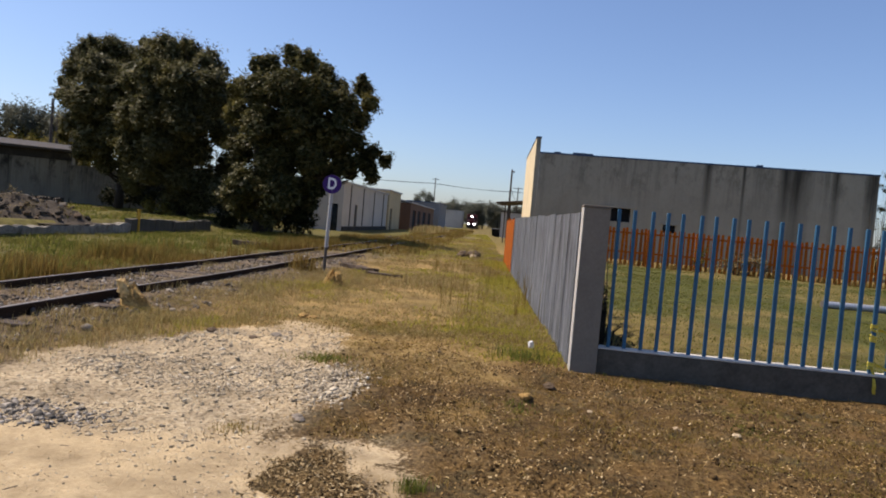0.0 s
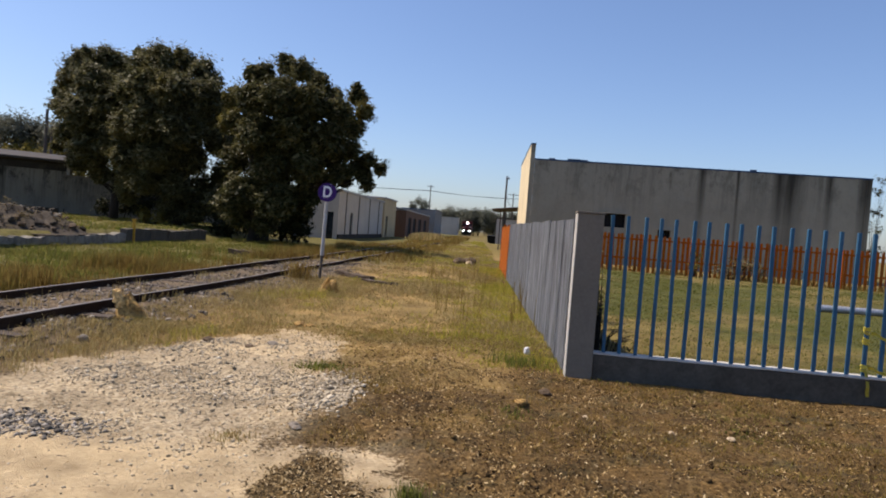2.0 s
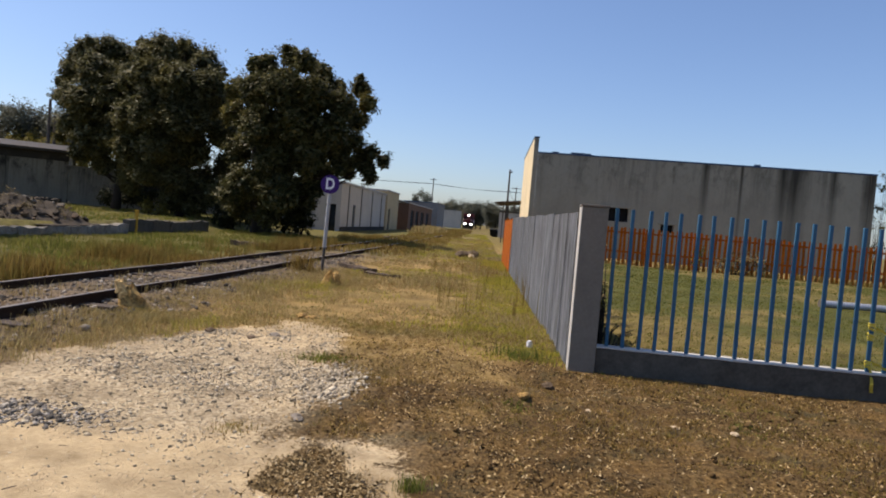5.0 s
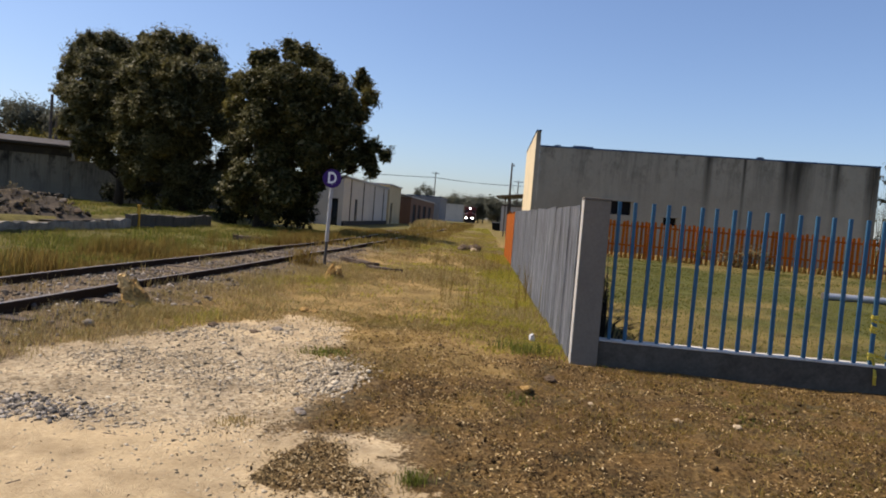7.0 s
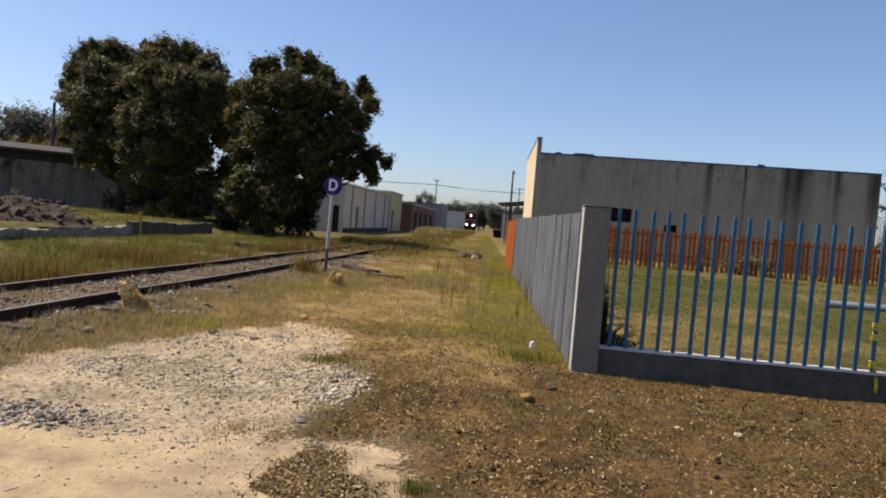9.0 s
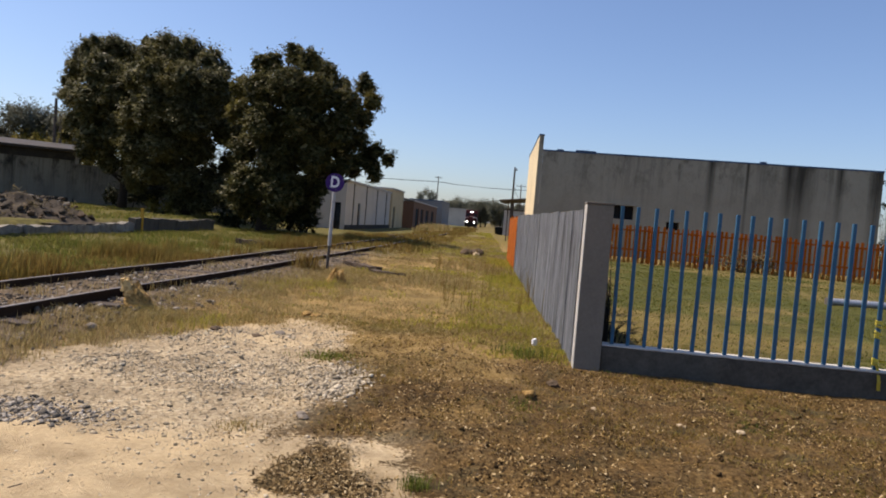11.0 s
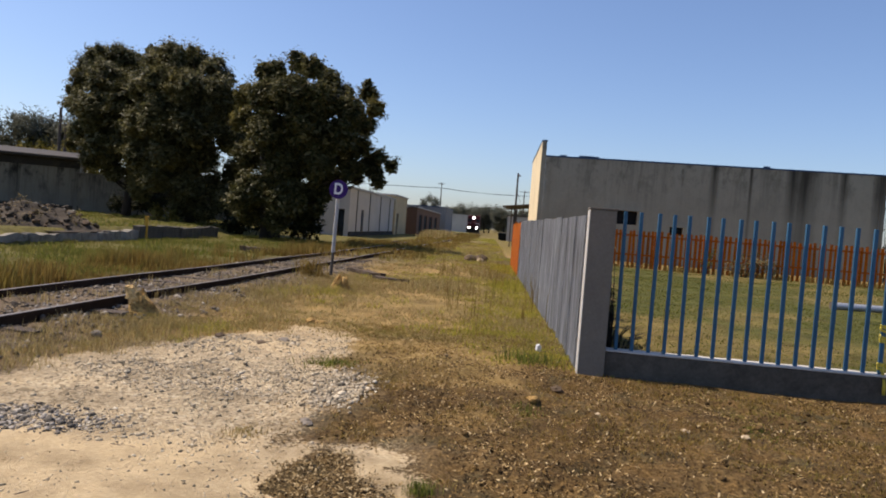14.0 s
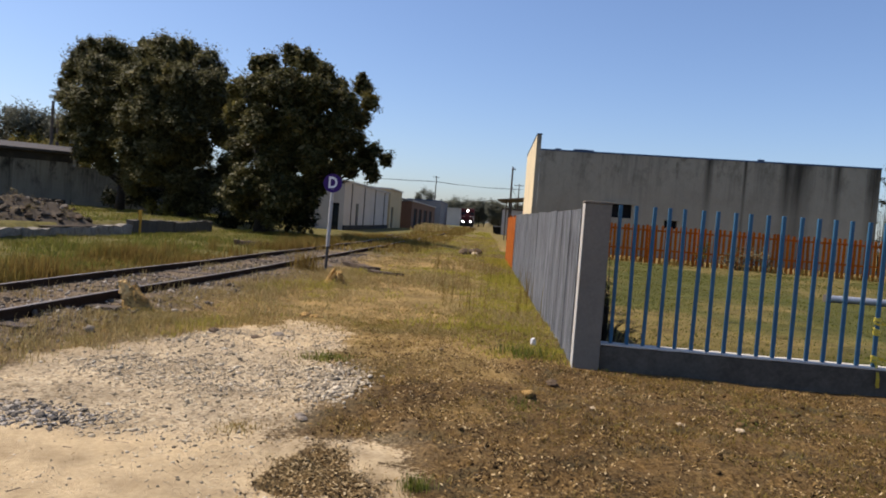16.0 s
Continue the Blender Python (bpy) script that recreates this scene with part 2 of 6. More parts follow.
M_HEADLIGHT = glow("headlight_lens", (1.0, 0.93, 0.86), 30)
M_GLASS = glass_pane("dark_window_glass")
# patch colour puts sunlit highlights into the crowns at random places
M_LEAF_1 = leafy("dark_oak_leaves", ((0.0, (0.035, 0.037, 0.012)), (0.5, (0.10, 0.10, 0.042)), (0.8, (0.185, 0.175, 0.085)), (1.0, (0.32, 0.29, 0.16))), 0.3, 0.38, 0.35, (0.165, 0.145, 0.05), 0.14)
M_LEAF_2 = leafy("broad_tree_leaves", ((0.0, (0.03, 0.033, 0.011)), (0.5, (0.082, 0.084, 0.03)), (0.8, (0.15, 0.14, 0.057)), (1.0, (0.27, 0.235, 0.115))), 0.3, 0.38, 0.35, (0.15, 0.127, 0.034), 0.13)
# leaf colour near black, painting the deep shade under the trees
M_LEAF_DK = leafy("deep_shade_leaves", ((0.0, (0.012, 0.015, 0.006)), (0.6, (0.026, 0.03, 0.011)), (0.92, (0.05, 0.05, 0.018)), (1.0, (0.13, 0.09, 0.03))), 0.5, 0.08, 0.6, (0.035, 0.035, 0.012))
# distance haze mixed into the colour: paler and greyer than near leaves
M_LEAF_FAR = leafy("hazy_far_leaves", ((0.0, (0.10, 0.11, 0.085)), (0.6, (0.15, 0.16, 0.12)), (1.0, (0.20, 0.20, 0.15))), 0.2, 0.25, 0.6, (0.14, 0.125, 0.07))
M_LEAF_YEL = leafy("yellowing_leaves", ((0.0, (0.10, 0.095, 0.02)), (0.6, (0.18, 0.15, 0.03)), (1.0, (0.26, 0.20, 0.05))), 0.3, 0.3, 0.6, (0.12, 0.11, 0.03))
M_SHRUB = leafy("dry_shrub_leaves", ((0.0, (0.10, 0.08, 0.035)), (0.6, (0.20, 0.15, 0.065)), (1.0, (0.34, 0.26, 0.13))), 1.5, 0.25, 0.7, (0.07, 0.08, 0.02))
M_STRAW = leafy("straw_blades", ((0.0, (0.24, 0.165, 0.06)), (0.5, (0.39, 0.295, 0.128)), (0.85, (0.55, 0.44, 0.22)), (1.0, (0.25, 0.24, 0.06))), 0.7, 0.5, 0.7, (0.24, 0.20, 0.05))
M_STRAW_BR = leafy("brown_tall_blades", ((0.0, (0.13, 0.08, 0.02)), (0.5, (0.25, 0.165, 0.045)), (0.85, (0.36, 0.255, 0.08)), (1.0, (0.20, 0.19, 0.04))), 0.5, 0.45, 0.7, (0.19, 0.185, 0.045))
M_GREENGR = leafy("yellow_green_blades", ((0.0, (0.25, 0.26, 0.035)), (0.5, (0.42, 0.39, 0.055)), (0.85, (0.56, 0.48, 0.095)), (1.0, (0.55, 0.42, 0.13))), 0.8, 0.5, 0.6, (0.22, 0.20, 0.035))
M_LAWN = leafy("yard_grass_blades", ((0.0, (0.10, 0.118, 0.02)), (0.5, (0.15, 0.165, 0.033)), (0.85, (0.21, 0.205, 0.05)), (1.0, (0.34, 0.265, 0.09))), 0.35, 0.62, 0.6, (0.18, 0.15, 0.045))
M_DARKGREEN = leafy("dark_green_weed", ((0.0, (0.09, 0.12, 0.02)), (0.6, (0.19, 0.22, 0.04)), (1.0, (0.32, 0.31, 0.08))), 3, 0.45, 0.6, (0.07, 0.08, 0.03))
M_STONES = per_piece("pale_gravel", ((0.0, (0.17, 0.145, 0.105)), (0.25, (0.32, 0.27, 0.19)), (0.6, (0.47, 0.395, 0.275)), (0.85, (0.58, 0.49, 0.345)), (0.95, (0.70, 0.62, 0.48)), (1.0, (0.10, 0.085, 0.07))), 0.9)
M_BLUESTONE = per_piece("blue_grey_gravel", ((0.0, (0.06, 0.054, 0.045)), (0.5, (0.20, 0.178, 0.145)), (0.8, (0.38, 0.345, 0.29)), (1.0, (0.60, 0.54, 0.45))), 0.85)
M_BALLAST = per_piece("track_ballast", ((0.0, (0.06, 0.05, 0.038)), (0.5, (0.16, 0.135, 0.105)), (0.85, (0.30, 0.26, 0.205)), (1.0, (0.50, 0.45, 0.37))), 0.9)
M_CHIPS = per_piece("dead_leaf_litter", ((0.0, (0.03, 0.018, 0.008)), (0.4, (0.095, 0.056, 0.02)), (0.7, (0.21, 0.13, 0.046)), (0.88, (0.40, 0.275, 0.12)), (1.0, (0.60, 0.47, 0.27))), 0.9, 40)
M_CHIPS_PALE = per_piece("grey_brown_chips", ((0.0, (0.045, 0.031, 0.015)), (0.4, (0.14, 0.094, 0.042)), (0.8, (0.31, 0.22, 0.105)), (1.0, (0.58, 0.46, 0.27))), 0.9, 40)
M_CLOD = per_piece("soil_clods", ((0.0, (0.03, 0.02, 0.009)), (0.5, (0.085, 0.053, 0.022)), (0.9, (0.17, 0.11, 0.045)), (1.0, (0.38, 0.29, 0.17))), 0.95)
M_SOIL = plain("spoil_soil", (0.08, 0.064, 0.046), 0.95, big=2, fine=14, vary=0.6, relief=0.9, dist=0.05, dirt=(0.06, 0.05, 0.035))
M_ROCK = plain("field_stone", (0.21, 0.18, 0.145), 0.9, big=6, fine=30, vary=0.4, relief=0.6)
M_ROCK_DK = plain("dark_stone", (0.11, 0.078, 0.05), 0.9, big=6, fine=30, vary=0.4, relief=0.6)
M_ROCK_PALE = plain("pale_stone", (0.46, 0.36, 0.23), 0.9, big=6, fine=30, vary=0.3, relief=0.5)


# ---- mesh helpers ----
def part(name, bm, material, parent=None, label="", smooth=False):
    me = bpy.data.meshes.new(name)
    bmesh.ops.recalc_face_normals(bm, faces=bm.faces)
    bm.to_mesh(me)
    bm.free()
    me.materials.append(material)
    if smooth:
        me.polygons.foreach_set("use_smooth", [True] * len(me.polygons))
    ob = new(name, me)
    if parent:
        ob.parent = parent
    if label:
        tagged(ob, label)
    return ob


def shared(name, me, parent, m=None):
    ob = new(name, me)
    ob.parent = parent
    if m is not None:
        ob.matrix_basis = m
    return ob


def base(name, label, category, m=None, group="", kind=""):
    ob = new(name)
    ob.empty_display_size = 0.2
    if m is not None:
        ob.matrix_basis = m
    return tagged(ob, label, category, group, kind)


def box(bm, x0, y0, z0, x1, y1, z1, m=None, bev=0.0):
    vs = [bm.verts.new((x, y, z)) for x in (x0, x1) for y in (y0, y1) for z in (z0, z1)]
    fs = [bm.faces.new([vs[i] for i in q]) for q in ((0, 1, 3, 2), (4, 6, 7, 5), (0, 4, 5, 1), (2, 3, 7, 6), (0, 2, 6, 4), (1, 5, 7, 3))]
    if bev:
        es = list({e for f in fs for e in f.edges})
        r = bmesh.ops.bevel(bm, geom=es, offset=bev, segments=2, affect="EDGES", profile=0.6)
        vs = list({v for f in r["faces"] for v in f.verts} | {v for v in vs if v.is_valid})
    if m is not None:
        bmesh.ops.transform(bm, matrix=m, verts=vs)
    return vs


def tube(bm, p, q, r0, r1=None, n=8, caps=True):
    p, q = Vector(p), Vector(q)
    r1 = r0 if r1 is None else r1
    t = (q - p).to_track_quat("Z", "Y")
    rings = []
    for c, r in ((p, r0), (q, r1)):
        rings.append([bm.verts.new(c + t @ Vector((r * math.cos(2 * math.pi * i / n), r * math.sin(2 * math.pi * i / n), 0))) for i in range(n)])
    for i in range(n):
        bm.faces.new((rings[0][i], rings[0][(i + 1) % n], rings[1][(i + 1) % n], rings[1][i]))
    if caps:
        bm.faces.new(rings[0][::-1])
        bm.faces.new(rings[1])


def sweep(bm, pts, radii, n=7):
    """A tapered, bent round bar along points."""
    rings = []
    for i, p in enumerate(pts):
        d = (pts[min(i + 1, len(pts) - 1)] - pts[max(i - 1, 0)]).normalized()
        t = d.to_track_quat("Z", "Y")
        rings.append([bm.verts.new(p + t @ Vector((radii[i] * math.cos(2 * math.pi * k / n), radii[i] * math.sin(2 * math.pi * k / n), 0))) for k in range(n)])
    for a, b in zip(rings, rings[1:]):
        for k in range(n):
            bm.faces.new((a[k], a[(k + 1) % n], b[(k + 1) % n], b[k]))
    bm.faces.new(rings[0][::-1])
    bm.faces.new(rings[-1])


def raw_mesh(name, co, faces_flat, per, material, smooth=False):
    """A mesh from arrays: co (n, 3); faces_flat: indices, per corners each."""
    me = bpy.data.meshes.new(name)
    nf = len(faces_flat) // per
    me.vertices.add(len(co))
    me.vertices.foreach_set("co", np.asarray(co, np.float32).ravel())
    me.loops.add(len(faces_flat))
    me.loops.foreach_set("vertex_index", np.asarray(faces_flat, np.int32))
    me.polygons.add(nf)
    me.polygons.foreach_set("loop_start", np.arange(0, nf * per, per, dtype=np.int32))
    if smooth:
        me.polygons.foreach_set("use_smooth", np.ones(nf, bool))
    me.update(calc_edges=True)
    me.validate()
    me.materials.append(material)
    return me


def vnoise(x, y, scale, seed=0):
    """Smooth value noise in 0..1 over the plane."""
    x, y = np.asarray(x) * scale, np.asarray(y) * scale
    xi, yi = np.floor(x).astype(np.int64), np.floor(y).astype(np.int64)
    fx, fy = x - xi, y - yi
    fx, fy = fx * fx * (3 - 2 * fx), fy * fy * (3 - 2 * fy)

    def h(a, b):
        n = (a * 374761393 + b * 668265263 + seed * 974711) & 0xFFFFFFFF
        n = ((n ^ (n >> 13)) * 1274126177) & 0xFFFFFFFF
        return ((n ^ (n >> 16)) & 0xFFFF) / 65535.0
    a, b, c, d = h(xi, yi), h(xi + 1, yi), h(xi, yi + 1), h(xi + 1, yi + 1)
    return (a * (1 - fx) + b * fx) * (1 - fy) + (c * (1 - fx) + d * fx) * fy


def fbm(x, y, scale, seed=0, octaves=4):
    return sum(vnoise(x, y, scale * 2 ** k, seed + k) * 0.5 ** k for k in range(octaves)) / sum(0.5 ** k for k in range(octaves))


def inside(poly, x, y):
    """Distance to a polygon's edge, positive inside."""
    x, y = np.asarray(x, float), np.asarray(y, float)
    d, odd = np.full(x.shape, 1e9), np.zeros(x.shape, bool)
    for (ax, ay), (bx, by) in zip(poly, poly[1:] + poly[:1]):
        t = np.clip(((x - ax) * (bx - ax) + (y - ay) * (by - ay)) / ((bx - ax) ** 2 + (by - ay) ** 2), 0, 1)
        d = np.minimum(d, np.hypot(x - ax - t * (bx - ax), y - ay - t * (by - ay)))
        cross = (ay > y) != (by > y)
        with np.errstate(divide="ignore", invalid="ignore"):
            odd ^= cross & (x < (bx - ax) * (y - ay) / (by - ay if by != ay else 1e-9) + ax)
    return np.where(odd, d, -d)


def step(a, b, v):
    t = np.clip((np.asarray(v) - a) / (b - a), 0, 1)
    return t * t * (3 - 2 * t)


def stuff(name, me, label, category):
    return tagged(new(name, me), label, category, kind="stuff")

# ---- plan ----
SAND = [(-40, 3.0), (-14, 4.4), (-8, 5.0), (-3.7, 5.8), (-3.45, 7.1), (-3.1, 8.3), (-2.4, 9.2), (-1.75, 9.75), (-1.15, 9.0),
        (-1.2, 7.6), (-0.85, 6.5), (-0.95, 5.6), (-1.1, 4.8), (-0.25, 4.72), (-0.12, 3.5), (0.1, 1.0), (0.4, -30), (-40, -30)]
ISLAND = [(-1.02, 3.95), (-0.93, 4.35), (-0.75, 4.62), (-0.55, 4.5), (-0.5, 4.2), (-0.34, 4.05), (-0.3, 3.75), (-0.55, 3.85), (-0.8, 3.78)]
FENCE_A, FENCE_B = Vector((1.54, 7.84)), Vector((9.0, 7.09))       # bar fence, along the yard's front
SHEET_END = Vector((2.40, 24.0))                                    # where the sheet fence gives way to pickets
SIDE_END = Vector((2.72, 30.5))
BACK_A, BACK_B = Vector((3.65, 40.6)), Vector((30.0, 36.0))         # picket fence behind the yard


def track_x(y):
    d = np.asarray(y, float) - 10
    return -5.44 + 0.063 * d + np.where(d > 0, 0.96 * (1 - np.exp(-np.maximum(d, 0) / 30)), 0.032 * d)


def bank_x(y):
    return -13.25 + 0.03 * (np.asarray(y, float) - 20)


def ground_z(x, y):
    x, y = np.asarray(x, float), np.asarray(y, float)
    z = (fbm(x, y, 0.5, 3) - 0.5) * 0.10 + (fbm(x, y, 3.0, 7, 3) - 0.5) * 0.03 * step(60, 20, y)
    z = z * step(0.2, 1.5, np.abs(x - track_x(y))) + step(1.9, 1.0, np.abs(x - track_x(y))) * 0.06
    soft = 0.25 + step(35, 42, y) * 2.5
    z += 0.45 * step(0, 1, (bank_x(y) - x) / soft) * step(4, 9, y)
    by_fence = step(0.0, 0.9, np.abs(y - (FENCE_A.y - 0.1005 * (x - FENCE_A.x)))) + step(1.2, 0.6, x)
    rough = step(0.1, -0.4, inside(SAND, x, y)) * step(14, 9, y) * np.minimum(1, by_fence)
    z += rough * ((fbm(x, y, 1.6, 93, 2) - 0.5) * 0.08 + (fbm(x, y, 5.0, 91, 3) - 0.5) * 0.075 + (fbm(x, y, 10.0, 95, 2) - 0.5) * 0.05)
    z -= 0.015 * step(0, 0.8, inside(SAND, x, y))
    z += step(4.5, 5.1, y) * step(9.5, 8.0, y) * step(-0.2, 0.3, inside(SAND, x, y)) * ((fbm(x, y, 2.2, 97, 3) - 0.5) * 0.06 + (fbm(x, y, 8.0, 99, 2) - 0.5) * 0.04)
    return z


def lines(fine0, fine1, d, out0, out1, grow=1.12, most=25.0):
    a = list(np.arange(fine0, fine1, d))
    s, v = d, fine1
    while v < out1:
        a.append(v)
        s = min(s * grow, most if v < 300 else 200)
        v += s
    s, v = d, fine0 - d
    while v > out0:
        a.insert(0, v)
        s = min(s * grow, most if v > -300 else 200)
        v -= s
    return np.array([out0] + a + [out1])


# ---- ground: one sheet to the horizon ----
def ground_material():
    m, nt, b = nodes_of("ground_cover")
    p = coords(nt)

    def attr(name):
        n = nt.nodes.new("ShaderNodeAttribute")
        n.attribute_name = name
        return n.outputs["Fac"]
    n_big, n_mid, n_fine, n_grain = noise_tex(nt, p, 0.5, 5), noise_tex(nt, p, 4, 6, 0.7), noise_tex(nt, p, 30, 6, 0.75), noise_tex(nt, p, 110, 4, 0.8)
    vor = add(nt, "ShaderNodeTexVoronoi", Scale=38.0)
    nt.links.new(p, vor.inputs["Vector"])
    # dead grass and litter
    litter = ramp(nt, n_fine, (0.3, (0.022, 0.014, 0.006)), (0.45, (0.085, 0.054, 0.022)), (0.58, (0.185, 0.125, 0.052)), (0.75, (0.34, 0.245, 0.11)))
    litter = mix(nt, ramp(nt, n_mid, (0.4, (0, 0, 0)), (0.62, (0.8, 0.8, 0.8))), litter, ramp(nt, n_fine, (0.3, (0.07, 0.04, 0.013)), (0.5, (0.19, 0.113, 0.038)), (0.7, (0.35, 0.225, 0.085))))
    olive = noise_tex(nt, p, 1.9, 4, 0.7)
    litter = mix(nt, ramp(nt, olive, (0.52, (0, 0, 0)), (0.66, (0.75, 0.75, 0.75))), litter, ramp(nt, n_fine, (0.3, (0.035, 0.030, 0.013)), (0.6, (0.125, 0.105, 0.05))))
    # dry grass further off
    dry = ramp(nt, n_mid, (0.3, (0.20, 0.132, 0.05)), (0.5, (0.37, 0.26, 0.102)), (0.7, (0.52, 0.39, 0.175)))
    dry = mix(nt, ramp(nt, n_big, (0.45, (0, 0, 0)), (0.62, (0.75, 0.75, 0.75))), dry, (0.19, 0.165, 0.055))
    dry = mix(nt, 0.5, dry, ramp(nt, n_fine, (0.3, (0.13, 0.075, 0.026)), (0.5, (0.34, 0.217, 0.08)), (0.72, (0.56, 0.40, 0.18))))
    green = ramp(nt, n_mid, (0.3, (0.055, 0.064, 0.014)), (0.55, (0.105, 0.108, 0.025)), (0.75, (0.18, 0.155, 0.048)))
    sand = ramp(nt, n_mid, (0.3, (0.50, 0.38, 0.215)), (0.6, (0.66, 0.52, 0.315)), (0.8, (0.73, 0.60, 0.385)))
    sand = mix(nt, ramp(nt, n_big, (0.45, (0, 0, 0)), (0.65, (0.6, 0.6, 0.6))), sand, (0.62, 0.465, 0.255))
    sand = mix(nt, ramp(nt, n_grain, (0.56, (0, 0, 0)), (0.72, (0.55, 0.55, 0.55))), sand, (0.30, 0.24, 0.17))
    sand = mix(nt, 0.4, sand, ramp(nt, n_fine, (0.3, (0.34, 0.25, 0.14)), (0.5, (0.60, 0.47, 0.29)), (0.7, (0.80, 0.67, 0.45))))
    gravel = ramp(nt, vor.outputs["Color"], (0.12, (0.16, 0.13, 0.09)), (0.45, (0.44, 0.36, 0.24)), (0.85, (0.66, 0.565, 0.40)))
    c = mix(nt, attr("dry"), litter, dry)
    c = mix(nt, attr("green"), c, green)
    c = mix(nt, attr("ballast"), c, ramp(nt, vor.outputs["Color"], (0.15, (0.06, 0.045, 0.032)), (0.5, (0.14, 0.108, 0.078)), (0.85, (0.26, 0.215, 0.16))))
    wobble = math_node(nt, "ADD", math_node(nt, "MULTIPLY", math_node(nt, "SUBTRACT", n_fine, 0.5), 1.3), math_node(nt, "MULTIPLY", math_node(nt, "SUBTRACT", n_mid, 0.5), 0.9))
    edge = math_node(nt, "ADD", attr("sand"), wobble)
    c = mix(nt, ramp(nt, edge, (0.42, (0, 0, 0)), (0.58, (1, 1, 1))), c, sand)
    c = mix(nt, math_node(nt, "MULTIPLY", attr("gravel"), ramp(nt, n_fine, (0.35, (0.3, 0.3, 0.3)), (0.6, (1.0, 1.0, 1.0)))), c, gravel)
    patch = noise_tex(nt, p, 1.4, 5, 0.65)
    c = mix(nt, 1.0, c, ramp(nt, patch, (0.3, (0.46, 0.44, 0.41)), (0.5, (0.74, 0.73, 0.71)), (0.7, (0.98, 0.96, 0.92))), "MULTIPLY")
    nt.links.new(c, b.inputs["Base Color"])
    b.inputs["Roughness"].default_value = 0.95
    b.inputs["Specular IOR Level"].default_value = 0.15
    h = math_node(nt, "ADD", n_fine, math_node(nt, "MULTIPLY", n_grain, 0.4))
    bump(nt, b, h, 0.7, 0.03)
    return m


def zones(x, y):
    wob = (fbm(x, y, 1.6, 11) - 0.5)
    sand = step(-0.5, 0.45, inside(SAND, x, y) + wob * 0.6 + (fbm(x, y, 5.0, 13, 3) - 0.5) * 0.45)
    sand = sand * (1 - step(-0.1, 0.12, inside(ISLAND, x, y) + wob * 0.3))
    dry = step(8.6, 11.5, y + wob * 4 + 2.9 * step(2.0, 0.4, x))
    fence_d = x - (1.54 + 0.052 * (y - 7.84))
    left_of = fence_d < 0
    green = step(2.6, 0.3, np.abs(fence_d) + wob * 2.0) * left_of * step(8.2, 9.2, y) * 0.45
    green = np.maximum(green, step(0.46, 0.6, fbm(x, y, 0.22, 21)) * step(16, 22, y) * 0.6)
    yard = (~left_of) & (y > 8) & (y < 40)
    green = np.where(yard, 0.55 + 0.45 * step(0.35, 0.6, fbm(x, y, 0.3, 25)), green)
    green = np.maximum(green, step(0, 1, (bank_x(y) - x)) * 0.7 * step(10, 20, y))
    green = np.maximum(green, 0.55 * step(30, 60, y + wob * 10) * (x > track_x(y) + 1.5) * (left_of | (y > 42)))
    green = np.where((x < track_x(y) - 1.4) & (y > 6), np.maximum(green, 0.8), green)
    ballast = step(2.3, 1.3, np.abs(x - track_x(y)) + wob * 0.9) * step(34, 20, y) * 0.85
    gravel = step(4.35, 5.0, y + wob * 0.6) * step(8.9, 7.0, y) * sand
    return sand, dry, green, ballast, gravel


def build_ground():
    xs = lines(-7.0, 5.2, 0.07, -2500, 2500)
    ys = lines(2.4, 14.0, 0.07, -400, 4000)
    X, Y = np.meshgrid(xs, ys, indexing="ij")
    X, Y = X.ravel(), Y.ravel()
    Z = ground_z(X, Y)
    nx, ny = len(xs), len(ys)
    i, j = np.meshgrid(np.arange(nx - 1), np.arange(ny - 1), indexing="ij")
    a = (i * ny + j).ravel()
    faces = np.stack([a, a + ny, a + ny + 1, a + 1], 1).ravel()
    me = raw_mesh("ground", np.stack([X, Y, Z], 1), faces, 4, ground_material(), True)
    for name, v in zip(("sand", "dry", "green", "ballast", "gravel"), zones(X, Y)):
        me.attributes.new(name, "FLOAT", "POINT").data.foreach_set("value", np.asarray(v, np.float32))
    return tagged(new("ground", me), "dry grass, pale sand and gravel on flat waste ground", "ground", kind="structure")


build_ground()

# ---- bar fence on a concrete base ----
def line_matrix(a, b, z=0.0):
    """Local x runs from a to b, local y to its left."""
    d = b - a
    return Matrix.Translation((a.x, a.y, z)) @ Matrix.Rotation(math.atan2(d.y, d.x), 4, "Z")


